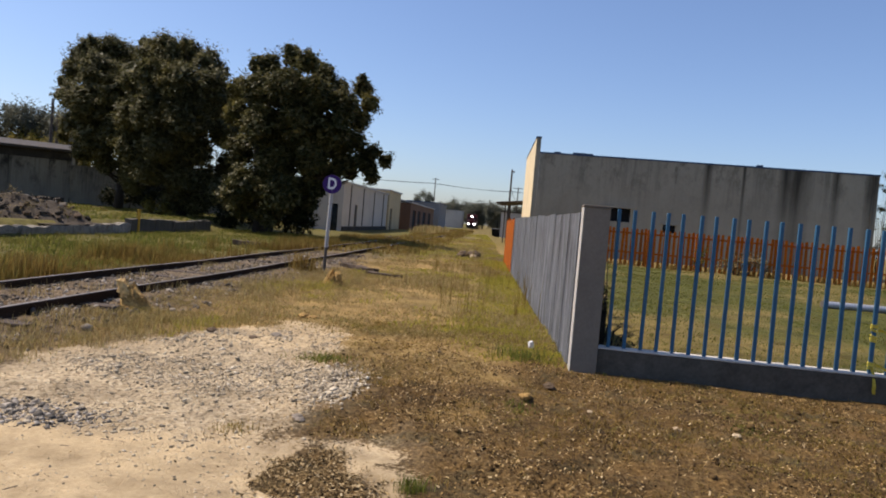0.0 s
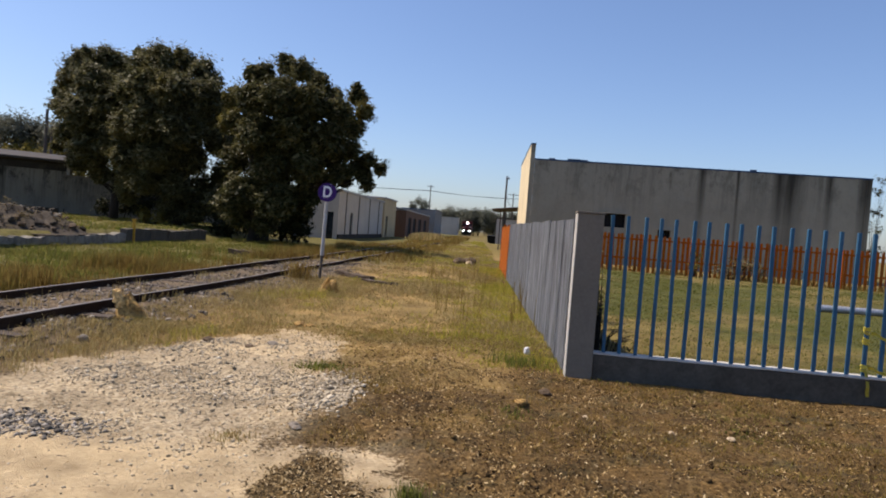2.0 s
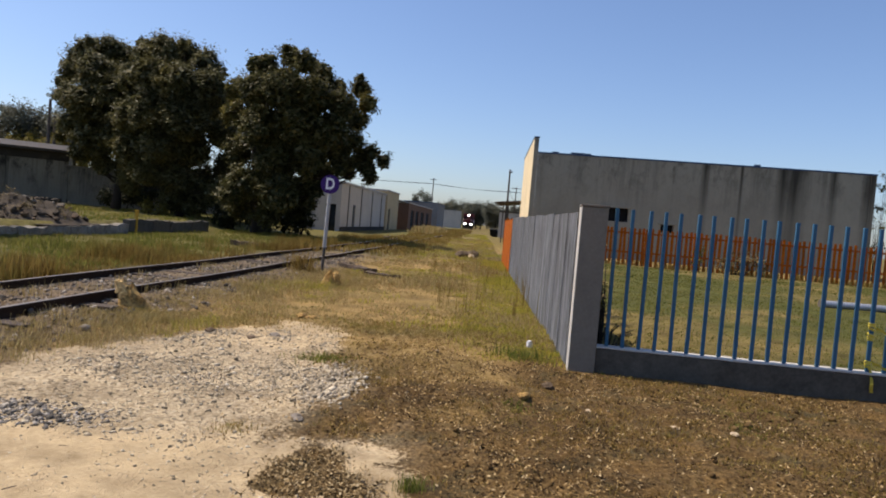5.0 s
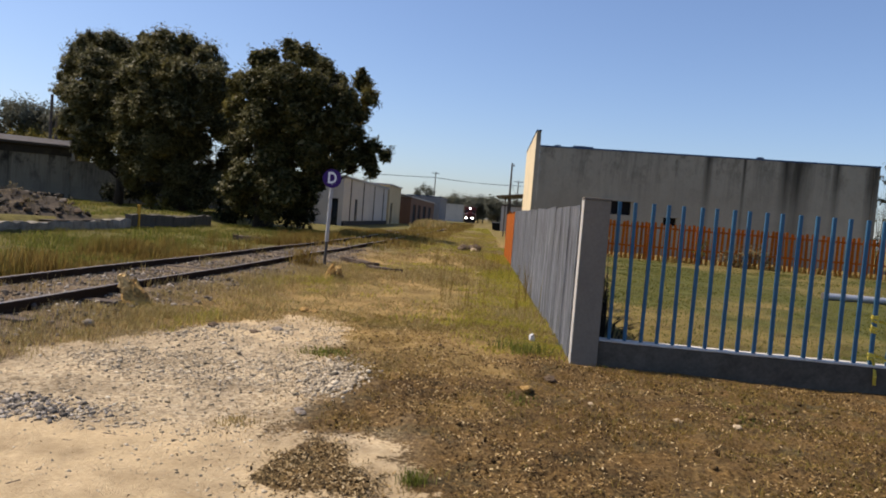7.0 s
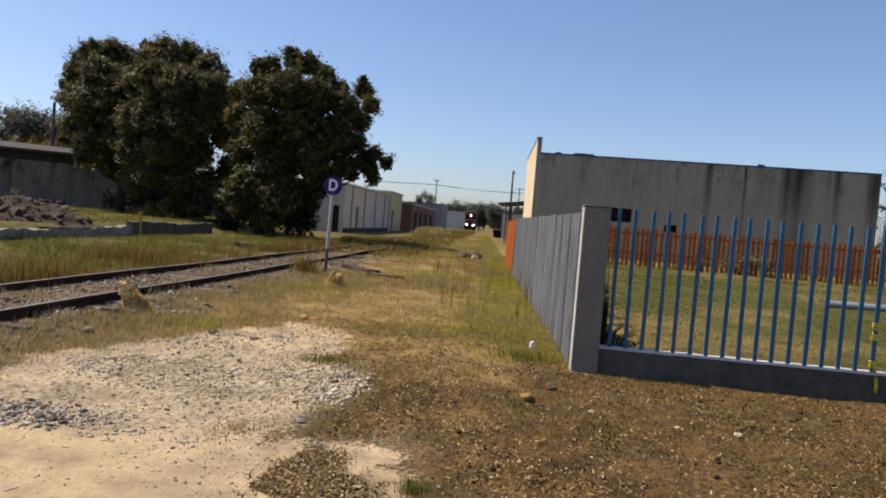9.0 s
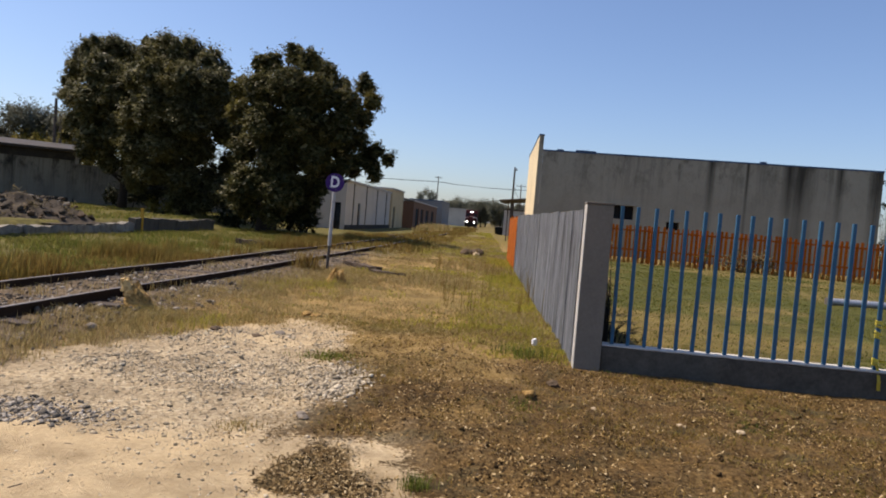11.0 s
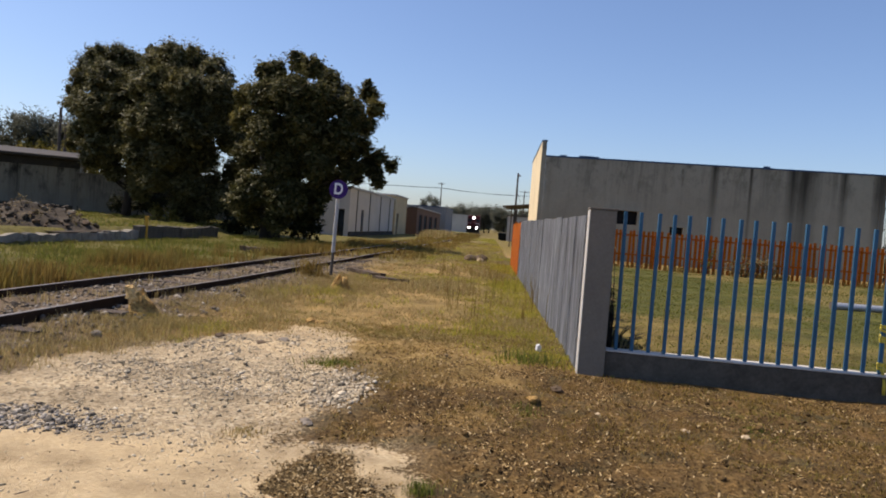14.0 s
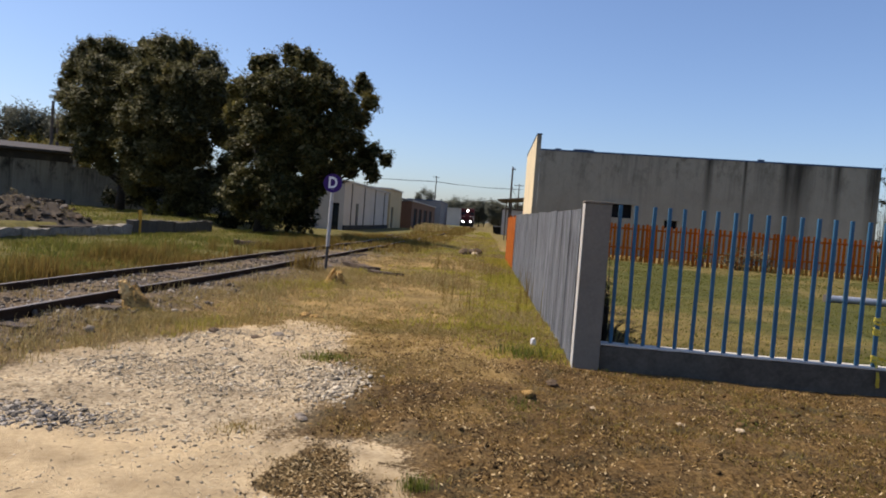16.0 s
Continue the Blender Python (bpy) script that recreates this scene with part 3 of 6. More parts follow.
def bar_fence():
    f = base("bar_fence", "blue steel bars set in a low grey concrete base wall", "fence", line_matrix(FENCE_A, FENCE_B))
    bm = bmesh.new()
    box(bm, 0.0, 0.0, -0.3, 0.29, 0.28, 1.86, bev=0.012)
    part("post", bm, M_CONCRETE, f, "square grey concrete corner post")
    # pale sheet paints the sun on the post's left side
    bm = bmesh.new()
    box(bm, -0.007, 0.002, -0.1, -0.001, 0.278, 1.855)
    part("side_render", bm, M_CONC_LIT, f, "thin pale sheet painting the post's sunlit side")
    bm = bmesh.new()
    box(bm, -0.012, -0.012, 1.86, 0.302, 0.292, 1.885, bev=0.006)
    part("post_cap", bm, M_CONC_OLD, f, "thin cement cap")
    rng = random.Random(4)
    x, w = 0.292, 7.166
    bm = bmesh.new()
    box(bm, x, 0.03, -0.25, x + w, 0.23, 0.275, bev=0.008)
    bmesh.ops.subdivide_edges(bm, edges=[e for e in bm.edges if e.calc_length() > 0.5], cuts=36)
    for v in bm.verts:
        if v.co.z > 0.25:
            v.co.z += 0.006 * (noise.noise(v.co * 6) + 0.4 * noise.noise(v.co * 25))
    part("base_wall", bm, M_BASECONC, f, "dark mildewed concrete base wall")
    # pale slab paints the sun on top of the base wall
    bm = bmesh.new()
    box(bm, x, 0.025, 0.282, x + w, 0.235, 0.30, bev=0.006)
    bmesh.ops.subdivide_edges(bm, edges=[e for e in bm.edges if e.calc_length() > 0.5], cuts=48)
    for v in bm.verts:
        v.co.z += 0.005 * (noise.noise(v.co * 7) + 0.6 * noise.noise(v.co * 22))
    part("cement_topping", bm, M_CONC_LIT, f, "thin pale slab painting the base wall's sunlit top")
    bm = bmesh.new()
    s = 0.019
    box(bm, -s, -s, 0.22, s, s, 1.575 + 0.295, bev=0.004)
    me = None
    for k in range(38):
        m = pose(0.415 + k * 0.1765, 0.13, 0, rng.uniform(-0.4, 0.4), rng.uniform(-0.5, 0.5), rng.uniform(-4, 4))
        if me is None:
            b0 = part("bar", bm, M_BLUE, f)
            me = b0.data
            b0.matrix_basis = m
        else:
            shared("bar", me, f, m)
    return f


bar_fence()


# ---- ridged sheet fence along the yard's side ----
def sheet_fence():
    a = FENCE_A + Vector((0.03, 0.26))
    L = (SHEET_END - a).length
    f = base("sheet_fence", "weathered grey ridged metal sheet fence", "fence", line_matrix(a, SHEET_END))
    n = 18
    w = L / n
    rng = random.Random(9)
    for k in range(n):
        bm = bmesh.new()
        top = 1.80 + 0.10 * k / n + rng.uniform(-0.012, 0.012)
        cols = []
        m = 56
        for i in range(m + 1):
            u = i / m
            ph = (u * w / 0.115) % 1.0
            d = 0.022 * min(1, max(0, 2.2 * abs(ph - 0.5) - 0.35)) * 1.6 + (0.006 if k % 2 else 0)
            d += 0.012 * noise.noise(Vector((k * 3.1 + u * 2, 0.3, 0)))
            cols.append([bm.verts.new((k * w + u * (w + 0.02), d + 0.01 * noise.noise(Vector((k + u * 3, z * 2, 5))), z)) for z in (0.02, 0.6, 1.2, top)])
        for p, q in zip(cols, cols[1:]):
            for r in range(3):
                bm.faces.new((p[r], q[r], q[r + 1], p[r + 1]))
        bmesh.ops.solidify(bm, geom=bm.faces[:], thickness=0.004)
        part("panel", bm, M_ZINC, f)
    for k in range(8):
        bm = bmesh.new()
        tube(bm, (0.6 + k * 2.1, -0.06, -0.2), (0.6 + k * 2.1, -0.06, 1.7), 0.03)
        part("post", bm, M_POLE, f, "timber fence post")
    for z in (0.45, 1.4):
        bm = bmesh.new()
        box(bm, 0, -0.055, z - 0.03, L, -0.018, z + 0.03)
        part("rail", bm, M_POLE, f, "timber back rail")


sheet_fence()


# ---- orange picket fences ----
def picket_fence(a, b, label, height, gap, width, zoff=0.0):
    f = base("picket_fence", label, "fence", line_matrix(a, b, zoff))
    L = (b - a).length
    rng = random.Random(int(L * 10))
    bm = bmesh.new()
    for x0, x1 in ((-width / 2, width / 2),):
        box(bm, x0, -0.012, -0.06, x1, 0.012, height - 0.05)
        vs = [bm.verts.new((x, y, z)) for y in (-0.012, 0.012) for x, z in ((x0, height - 0.05), (x1, height - 0.05), (x1 - 0.03, height), (x0 + 0.03, height))]
        bm.faces.new(vs[:4])
        bm.faces.new(vs[4:][::-1])
        for i in range(4):
            bm.faces.new((vs[i], vs[4 + i], vs[4 + (i + 1) % 4], vs[(i + 1) % 4]))
    first = part("picket", bm, M_ORANGE, f)
    n = int(L / (width + gap))
    for k in range(n):
        m = pose(0.1 + k * (width + gap) + rng.uniform(-0.015, 0.015), 0.03, rng.uniform(-0.06, 0.03), 0, rng.uniform(-1.2, 1.2), 0)
        if k == 0:
            first.matrix_basis = m
        elif rng.random() > 0.03:
            shared("picket", first.data, f, m)
    for z in (0.35 * height, 0.86 * height):
        bm = bmesh.new()
        box(bm, 0, -0.03, z - 0.05, L, 0.014, z + 0.05)
        part("rail", bm, M_ORANGE, f)
    pm = None
    for k in range(int(L / 2.6) + 1):
        if pm is None:
            bm = bmesh.new()
            box(bm, -0.05, -0.13, -0.2, 0.05, -0.034, height - 0.04)
            q = part("post", bm, M_ORANGE, f)
            pm = q.data
            q.matrix_basis = pose(0.06, 0, 0)
        else:
            shared("post", pm, f, pose(0.06 + k * 2.6, 0, 0))


picket_fence(BACK_A, BACK_B, "orange-stained wooden picket fence behind the mown yard", 2.12, 0.105, 0.15)
picket_fence(SHEET_END, SIDE_END, "orange-stained wooden picket fence continuing the sheet fence", 1.84, 0.03, 0.16)


# ---- the big warehouse behind the yard ----
def slab(bm, x0, y0, z0, x1, y1, z1, holes=()):
    """A wall of local x length with thickness y0..y1 and rectangular openings (x, z, x, z) cut through."""
    xs = sorted({x0, x1, *[h[0] for h in holes], *[h[2] for h in holes]})
    zs = sorted({z0, z1, *[h[1] for h in holes], *[h[3] for h in holes]})
    for xa, xb in zip(xs, xs[1:]):
        for za, zb in zip(zs, zs[1:]):
            cx, cz = (xa + xb) / 2, (za + zb) / 2
            if not any(h[0] < cx < h[2] and h[1] < cz < h[3] for h in holes):
                box(bm, xa, y0, za, xb, y1, zb)
    bmesh.ops.remove_doubles(bm, verts=bm.verts, dist=1e-4)
    seen = {}
    for fc in bm.faces:
        seen.setdefault(tuple(round(v, 3) for v in fc.calc_center_median()), []).append(fc)
    bmesh.ops.delete(bm, geom=[fc for g in seen.values() if len(g) > 1 for fc in g], context="FACES")


def window(parent, x0, z0, x1, z1, y, frame_mat, bars=1, name="window"):
    bm = bmesh.new()
    t = 0.06
    for a in ((x0, z0, x1, z0 + t), (x0, z1 - t, x1, z1), (x0, z0 + t, x0 + t, z1 - t), (x1 - t, z0 + t, x1, z1 - t)):
        box(bm, a[0], y, a[1], a[2], y + 0.06, a[3])
    for k in range(bars):
        x = x0 + (x1 - x0) * (k + 1) / (bars + 1)
        box(bm, x - 0.02, y + 0.005, z0 + t, x + 0.02, y + 0.05, z1 - t)
    w = part(name, bm, frame_mat, parent)
    bm = bmesh.new()
    box(bm, x0 + 0.02, y + 0.07, z0 + 0.02, x1 - 0.02, y + 0.085, z1 - 0.02)
    part("pane", bm, M_GLASS, w)
    return w


def warehouse():
    a, b = Vector((6.0, 50.0)), Vector((28.35, 46.5))
    L = (b - a).length
    h = 6.98
    f = base("warehouse", "long flat-roofed warehouse with grey-brown stained rendered wall", "building", line_matrix(a, b))
    D = 16.0
    holes = ((5.0, 2.6, 6.9, 3.55), (9.15, 2.1, 10.0, 2.65))
    bm = bmesh.new()
    slab(bm, 0.32, 0.0, -0.2, L, 0.3, h, holes)
    part("wall", bm, M_WALL, f)
    for px in (0.32, L - 0.35):
        bm = bmesh.new()
        box(bm, px, -0.07, -0.2, px + 0.34, -0.003, h - 0.02)
        part("pilaster", bm, M_WALL, f)
    bm = bmesh.new()
    box(bm, 0, -0.06, -0.2, 0.31, D, 7.0)
    vs = [bm.verts.new(p) for p in ((0, -0.06, 7.0), (0.31, -0.06, 7.0), (0.31, -0.06, 8.05), (0, -0.06, 8.05), (0, D, 7.0), (0.31, D, 7.0), (0.31, D, 8.0), (0, D, 8.0))]
    for q in ((0, 1, 2, 3), (4, 7, 6, 5), (0, 3, 7, 4), (1, 5, 6, 2), (3, 2, 6, 7)):
        bm.faces.new([vs[i] for i in q])
    for v in bm.verts:
        v.co.x -= 0.085 * v.co.y
    # added strip darkens the cream wall's front edge, which lies in shade
    ps = bmesh.new()
    box(ps, 0.0, -0.069, -0.2, 0.31, -0.064, 8.04)
    part("corner_facing", ps, M_WALL, f, "stained grey-brown strip darkening the end wall's shaded edge")
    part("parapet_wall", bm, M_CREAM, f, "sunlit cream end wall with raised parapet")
    bm = bmesh.new()
    box(bm, 0, D, -0.2, L, D + 0.3, h)
    box(bm, L - 0.3, 0.3, -0.2, L, D, h)
    part("rear_wall", bm, M_WALL, f)
    bm = bmesh.new()
    box(bm, 0.31, -0.03, h, L + 0.05, D + 0.3, h + 0.1)
    part("roof", bm, M_ROOFEDGE, f, "thin blue-grey roof edge")
    bm = bmesh.new()
    box(bm, -0.03, -0.1, 8.055, 0.34, D, 8.14)
    for v in bm.verts:
        v.co.x -= 0.085 * v.co.y
    part("coping", bm, M_ROOFEDGE, f)
    rng = random.Random(3)
    for x, w in ((1.3, 0.45), (2.6, 0.9), (3.5, 0.5), (14.9, 0.4)):
        bm = bmesh.new()
        box(bm, x, -0.05, h + 0.1, x + w, 0.25, h + 0.16 + rng.uniform(0, 0.08), bev=0.015)
        part("roof_patch", bm, M_ROOFEDGE, f)
    for hx in holes:
        # near-black panel paints the darkness inside the opening
        bm = bmesh.new()
        box(bm, hx[0], 0.32, hx[1] - 0.1, hx[2], 0.36, hx[3] + 0.1)
        part("boarding", bm, M_DARK, f, "near-black panel for the unlit opening")
        bm = bmesh.new()
        box(bm, hx[0] - 0.15, -0.12, hx[3] + 0.003, hx[2] + 0.15, -0.003, hx[3] + 0.12)
        part("lintel", bm, M_WALL, f)
    # lean-to canopy on the sunny side
    for y0, z in ((16.5, 4.2),):
        bm = bmesh.new()
        box(bm, -3.4, y0, z, -0.003, y0 + 8, z + 0.12, Matrix.Rotation(radians(-7), 4, "Y"))
        part("canopy", bm, M_POLE, f, "dark sloping lean-to canopy")
        for y in (y0 + 0.2, y0 + 4, y0 + 7.8):
            bm = bmesh.new()
            tube(bm, (-3.0, y, -0.1), (-3.0, y, z - 0.25), 0.06)
            part("canopy_post", bm, M_POLE, f)


warehouse()


def simple_building(name, label, corner, width, depth, height, yaw, wall_mat, roof_over=0.15, roof_mat=None, z0=0.0, openings=(), side_openings=(), seams=0, fall=0.0, side="L"):
    """Box building: local x along the front, y to the rear. openings: on the front (x0, z0, x1, z1); side_openings: on the wall at x = width."""
    roof_mat = roof_mat or M_ROOF
    f = base(name, label, "building", pose(corner[0], corner[1], z0, 0, 0, yaw))
    bm = bmesh.new()
    slab(bm, 0, 0, -0.3, width, 0.25, height, openings)
    part("front_wall", bm, wall_mat, f)
    bm = bmesh.new()
    slab(bm, 0.253, 0, -0.3, depth, 0.25, height, [(y0, a, y1, c) for y0, a, y1, c in side_openings])
    bmesh.ops.transform(bm, matrix=Matrix.Translation((width, 0, 0)) @ Matrix.Rotation(math.pi / 2, 4, "Z"), verts=bm.verts)
    part("side_wall", bm, wall_mat, f)
    bm = bmesh.new()
    box(bm, 0, 0.253, -0.3, 0.25, depth, height)
    box(bm, 0.253, depth - 0.25, -0.3, width - 0.253, depth, height)
    part("rear_wall", bm, wall_mat, f)
    bm = bmesh.new()
    o = roof_over
    vs = [bm.verts.new(p) for p in ((-o, -o, height + 0.003 + fall), (width + o, -o, height + 0.003), (width + o, depth + o, height + 0.003), (-o, depth + o, height + 0.003 + fall))]
    fc = bm.faces.new(vs)
    r = bmesh.ops.extrude_face_region(bm, geom=[fc])
    bmesh.ops.translate(bm, vec=(0, 0, 0.16), verts=[v for v in r["geom"] if isinstance(v, bmesh.types.BMVert)])
    part("roof", bm, roof_mat, f)
    for a in openings:
        window(f, a[0], a[1], a[2], a[3], 0.1, M_DARK, 1, "door" if a[1] < 0.1 else "window")
    for y0, a, y1, c in side_openings:
        bm = bmesh.new()
        box(bm, width - 0.17, y0 + 0.01, a, width - 0.12, y1 - 0.01, c)
        part("door" if a < 0.1 else "window", bm, M_DARK, f, "dark recessed opening")
    for k in range(seams):
        y = depth * (k + 0.5) / seams
        bm = bmesh.new()
        box(bm, width + 0.003, y - 0.09, -0.2, width + 0.05, y + 0.09, height - 0.05)
        part("joint_strip", bm, M_DARKSTRIP, f)
    return f


simple_building("white_workshop", "low white painted block workshop with dark doors beside the track", (-17.0, 60.6), 8.2, 24.0, 4.15, -4.2, M_WHITE_B,
                openings=((1.0, 1.2, 1.9, 2.6), (3.2, 1.1, 4.1, 2.9), (4.9, 1.1, 5.7, 2.8), (6.9, 0.0, 7.8, 2.3)), side_openings=((5.2, 0.0, 6.4, 2.4),), seams=4)
simple_building("tan_workshop", "tan rendered flat-roofed workshop block", (-13.5, 85.2), 6.6, 10, 4.7, -4.2, M_TAN_B, side_openings=((1.5, 0.0, 3.0, 2.6),))
simple_building("brick_store", "brown brick store with covered loading bays", (-13, 96.5), 8.2, 40, 3.7, -3.6, M_BROWN_B,
                side_openings=((3, 0.2, 7, 2.8), (10, 0.2, 14, 2.8), (18, 0.2, 23, 2.8), (28, 0.2, 33, 2.8)), roof_mat=M_ROOF, fall=1.2)
simple_building("grey_shed", "mid-grey metal shed beyond the brick store", (-8, 141), 6.7, 22, 5.1, -3.6, M_GREY_B, roof_mat=M_ROOFEDGE)
simple_building("pale_shed", "pale grey metal shed far along the track", (-3.0, 215), 8.2, 12, 5.2, -3, M_WHITE_B, roof_mat=M_ROOF)
simple_building("side_shed", "small white shed by the warehouse", (7.9, 100), 7, 8, 3.6, -5, M_WHITE_B, openings=((0.8, 0.0, 1.9, 2.2),), roof_mat=M_POLE)
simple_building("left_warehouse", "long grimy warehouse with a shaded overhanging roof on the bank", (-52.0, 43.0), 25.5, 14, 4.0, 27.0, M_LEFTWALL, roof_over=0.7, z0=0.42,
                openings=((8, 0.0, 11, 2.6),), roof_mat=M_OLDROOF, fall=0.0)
lw = bpy.data.objects["left_warehouse"]
# dark strip paints the shade of the overhanging roof
bm = bmesh.new()
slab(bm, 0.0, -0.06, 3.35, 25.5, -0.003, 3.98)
part("upper_cladding", bm, M_DARKSTRIP, lw, "dark strip painting the shade under the eaves")
bm = bmesh.new()
slab(bm, 0.0, -0.05, -0.3, 25.5, -0.003, 0.45, ((7.9, -0.3, 11.1, 0.45),))
part("plinth", bm, M_DARKSTRIP, lw, "dark strip along the wall's foot")
bm = bmesh.new()
vs = [bm.verts.new(p) for p in ((-0.7, -0.7, 4.17), (26.2, -0.7, 4.17), (26.2, 7.0, 4.95), (-0.7, 7.0, 5.12), (26.2, 14.7, 4.17), (-0.7, 14.7, 4.17))]
for q in ((0, 1, 2, 3), (3, 2, 4, 5), (0, 3, 5), (1, 4, 2), (0, 5, 4, 1)):
    bm.faces.new([vs[i] for i in q])
part("roof_slope", bm, M_OLDROOF, lw, "low dull brown pitched sheet roof")
yard_wall = base("yard_wall", "grimy rendered yard wall running on from the long warehouse", "wall", pose(-29.6, 54.42, 0.42, 0, 0, 27))
x0 = 0.0
for w, h in ((4.1, 3.0), (3.6, 2.85), (3.9, 2.9), (4.4, 2.7), (4.0, 2.75)):
    bm = bmesh.new()
    box(bm, x0, 0.02, -0.4, x0 + w - 0.02, 0.25, h, bev=0.02)
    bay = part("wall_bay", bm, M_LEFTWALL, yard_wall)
    bm = bmesh.new()
    box(bm, x0 - 0.02, -0.03, h + 0.003, x0 + w, 0.3, h + 0.09, bev=0.015)
    part("coping", bm, M_CONC_OLD, bay, "weathered concrete coping")
    bm = bmesh.new()
    box(bm, x0, -0.06, -0.4, x0 + 0.3, 0.017, h - 0.1, bev=0.012)
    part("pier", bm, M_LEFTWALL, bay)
    x0 += w
ww = bpy.data.objects["white_workshop"]
# dark strip paints the shadow band along the foot of the side wall
bm = bmesh.new()
box(bm, 8.203, 0.0, -0.2, 8.30, 24.0, 0.4)
part("plinth", bm, M_DARKSTRIP, ww, "dark strip painting the shadow at the workshop's foot")

# ---- locomotive ----
def locomotive():
    """Front at local y = 0, running towards -y; z = 0 on the rail heads."""
    f = base("locomotive", "dark maroon diesel locomotive with lit headlights on the track", "locomotive")
    bm = bmesh.new()
    box(bm, -1.5, 0.6, 1.05, 1.5, 17.6, 1.4, bev=0.04)
    part("frame", bm, M_LOCO_BLK, f)
    bm = bmesh.new()
    box(bm, -1.45, 0.35, 0.25, 1.45, 0.6, 1.4, bev=0.05)
    part("pilot", bm, M_LOCO_BLK, f, "black pilot plate")
    bm = bmesh.new()
    box(bm, -0.2, -0.1, 0.65, 0.2, 0.35, 1.0, bev=0.06)
    part("coupler", bm, M_LOCO_BLK, f)
    bm = bmesh.new()
    box(bm, -0.85, 1.5, 1.4, 0.85, 3.0, 2.75, bev=0.12)
    part("nose", bm, M_LOCO, f)
    bm = bmesh.new()
    box(bm, -1.5, 3.0, 1.4, 1.5, 5.4, 4.15, bev=0.14)
    cab = part("cab", bm, M_LOCO, f)
    for x0, x1 in ((-1.32, -0.5), (0.5, 1.32)):
        bm = bmesh.new()
        box(bm, x0, 2.97, 2.75, x1, 2.999, 3.4, bev=0.008)
        part("windscreen", bm, M_GLASS, cab)
    for x in (-1.51, 1.49):
        bm = bmesh.new()
        box(bm, x, 3.5, 2.8, x + 0.02, 4.8, 3.6)
        part("side_window", bm, M_GLASS, cab)
    bm = bmesh.new()
    box(bm, -0.95, 5.4, 1.4, 0.95, 17.0, 4.0, bev=0.15)
    hood = part("hood", bm, M_LOCO_ROOF, f, "grey-green engine hood")
    for k in range(6):
        bm = bmesh.new()
        box(bm, -0.98, 6.4 + k * 1.7, 1.7, -0.952, 7.8 + k * 1.7, 3.2)
        part("hood_door", bm, M_LOCO, hood)
    for y in (9, 13.5):
        bm = bmesh.new()
        tube(bm, (0, y, 3.95), (0, y, 4.25), 0.55, n=16)
        part("fan", bm, M_LOCO_BLK, hood)
    bm = bmesh.new()
    box(bm, -0.42, 2.9, 3.45, 0.42, 3.05, 3.98, bev=0.05)
    hl = part("headlight_box", bm, M_LOCO_BLK, f)
    bm = bmesh.new()
    tube(bm, (0, 2.89, 3.70), (0, 2.86, 3.70), 0.18, n=20)
    part("headlight", bm, M_HEADLIGHT, hl, "bright white headlight")
    for x in (-0.9, 0.78):
        bm = bmesh.new()
        box(bm, x - 0.36, 0.28, 1.08, x + 0.36, 0.46, 1.78, bev=0.06)
        h = part("ditch_light_box", bm, M_LOCO_BLK, f)
        bm = bmesh.new()
        tube(bm, (x, 0.275, 1.36), (x, 0.24, 1.36), 0.18, n=20)
        part("ditch_light", bm, M_HEADLIGHT, h, "bright white ditch light")
    bm = bmesh.new()
    for x in (-1.42, 1.42):
        tube(bm, (x, 0.7, 1.4), (x, 0.7, 2.4), 0.025)
        tube(bm, (x, 0.7, 2.4), (x, 3.0, 2.4), 0.025)
    tube(bm, (-1.42, 0.7, 2.4), (-0.5, 0.7, 2.4), 0.025)
    tube(bm, (0.5, 0.7, 2.4), (1.42, 0.7, 2.4), 0.025)
    part("handrail", bm, M_WHITE, f)
    for x in (-1.45, 0.9):
        for k in range(3):
            bm = bmesh.new()
            box(bm, x, 0.25 + 0.12 * k, 0.35 + 0.3 * k, x + 0.55, 0.55 + 0.12 * k, 0.39 + 0.3 * k)
            part("step", bm, M_LOCO_BLK, f)
    for y0 in (2.2, 12.6):
        bm = bmesh.new()
        box(bm, -1.2, y0 + 0.2, 0.4, 1.2, y0 + 3.2, 0.85, bev=0.08)
        tr = part("truck", bm, M_LOCO_BLK, f)
        for dy in (0.6, 2.8):
            for x in (-0.79, 0.66):
                bm = bmesh.new()
                tube(bm, (x, y0 + dy, 0.5), (x + 0.13, y0 + dy, 0.5), 0.5, n=24)
                part("wheel", bm, M_RUST, tr)
    bm = bmesh.new()
    box(bm, -1.3, 7.0, 0.25, 1.3, 11.6, 1.04, bev=0.15)
    part("fuel_tank", bm, M_LOCO_BLK, f)
    return f


loco = locomotive()

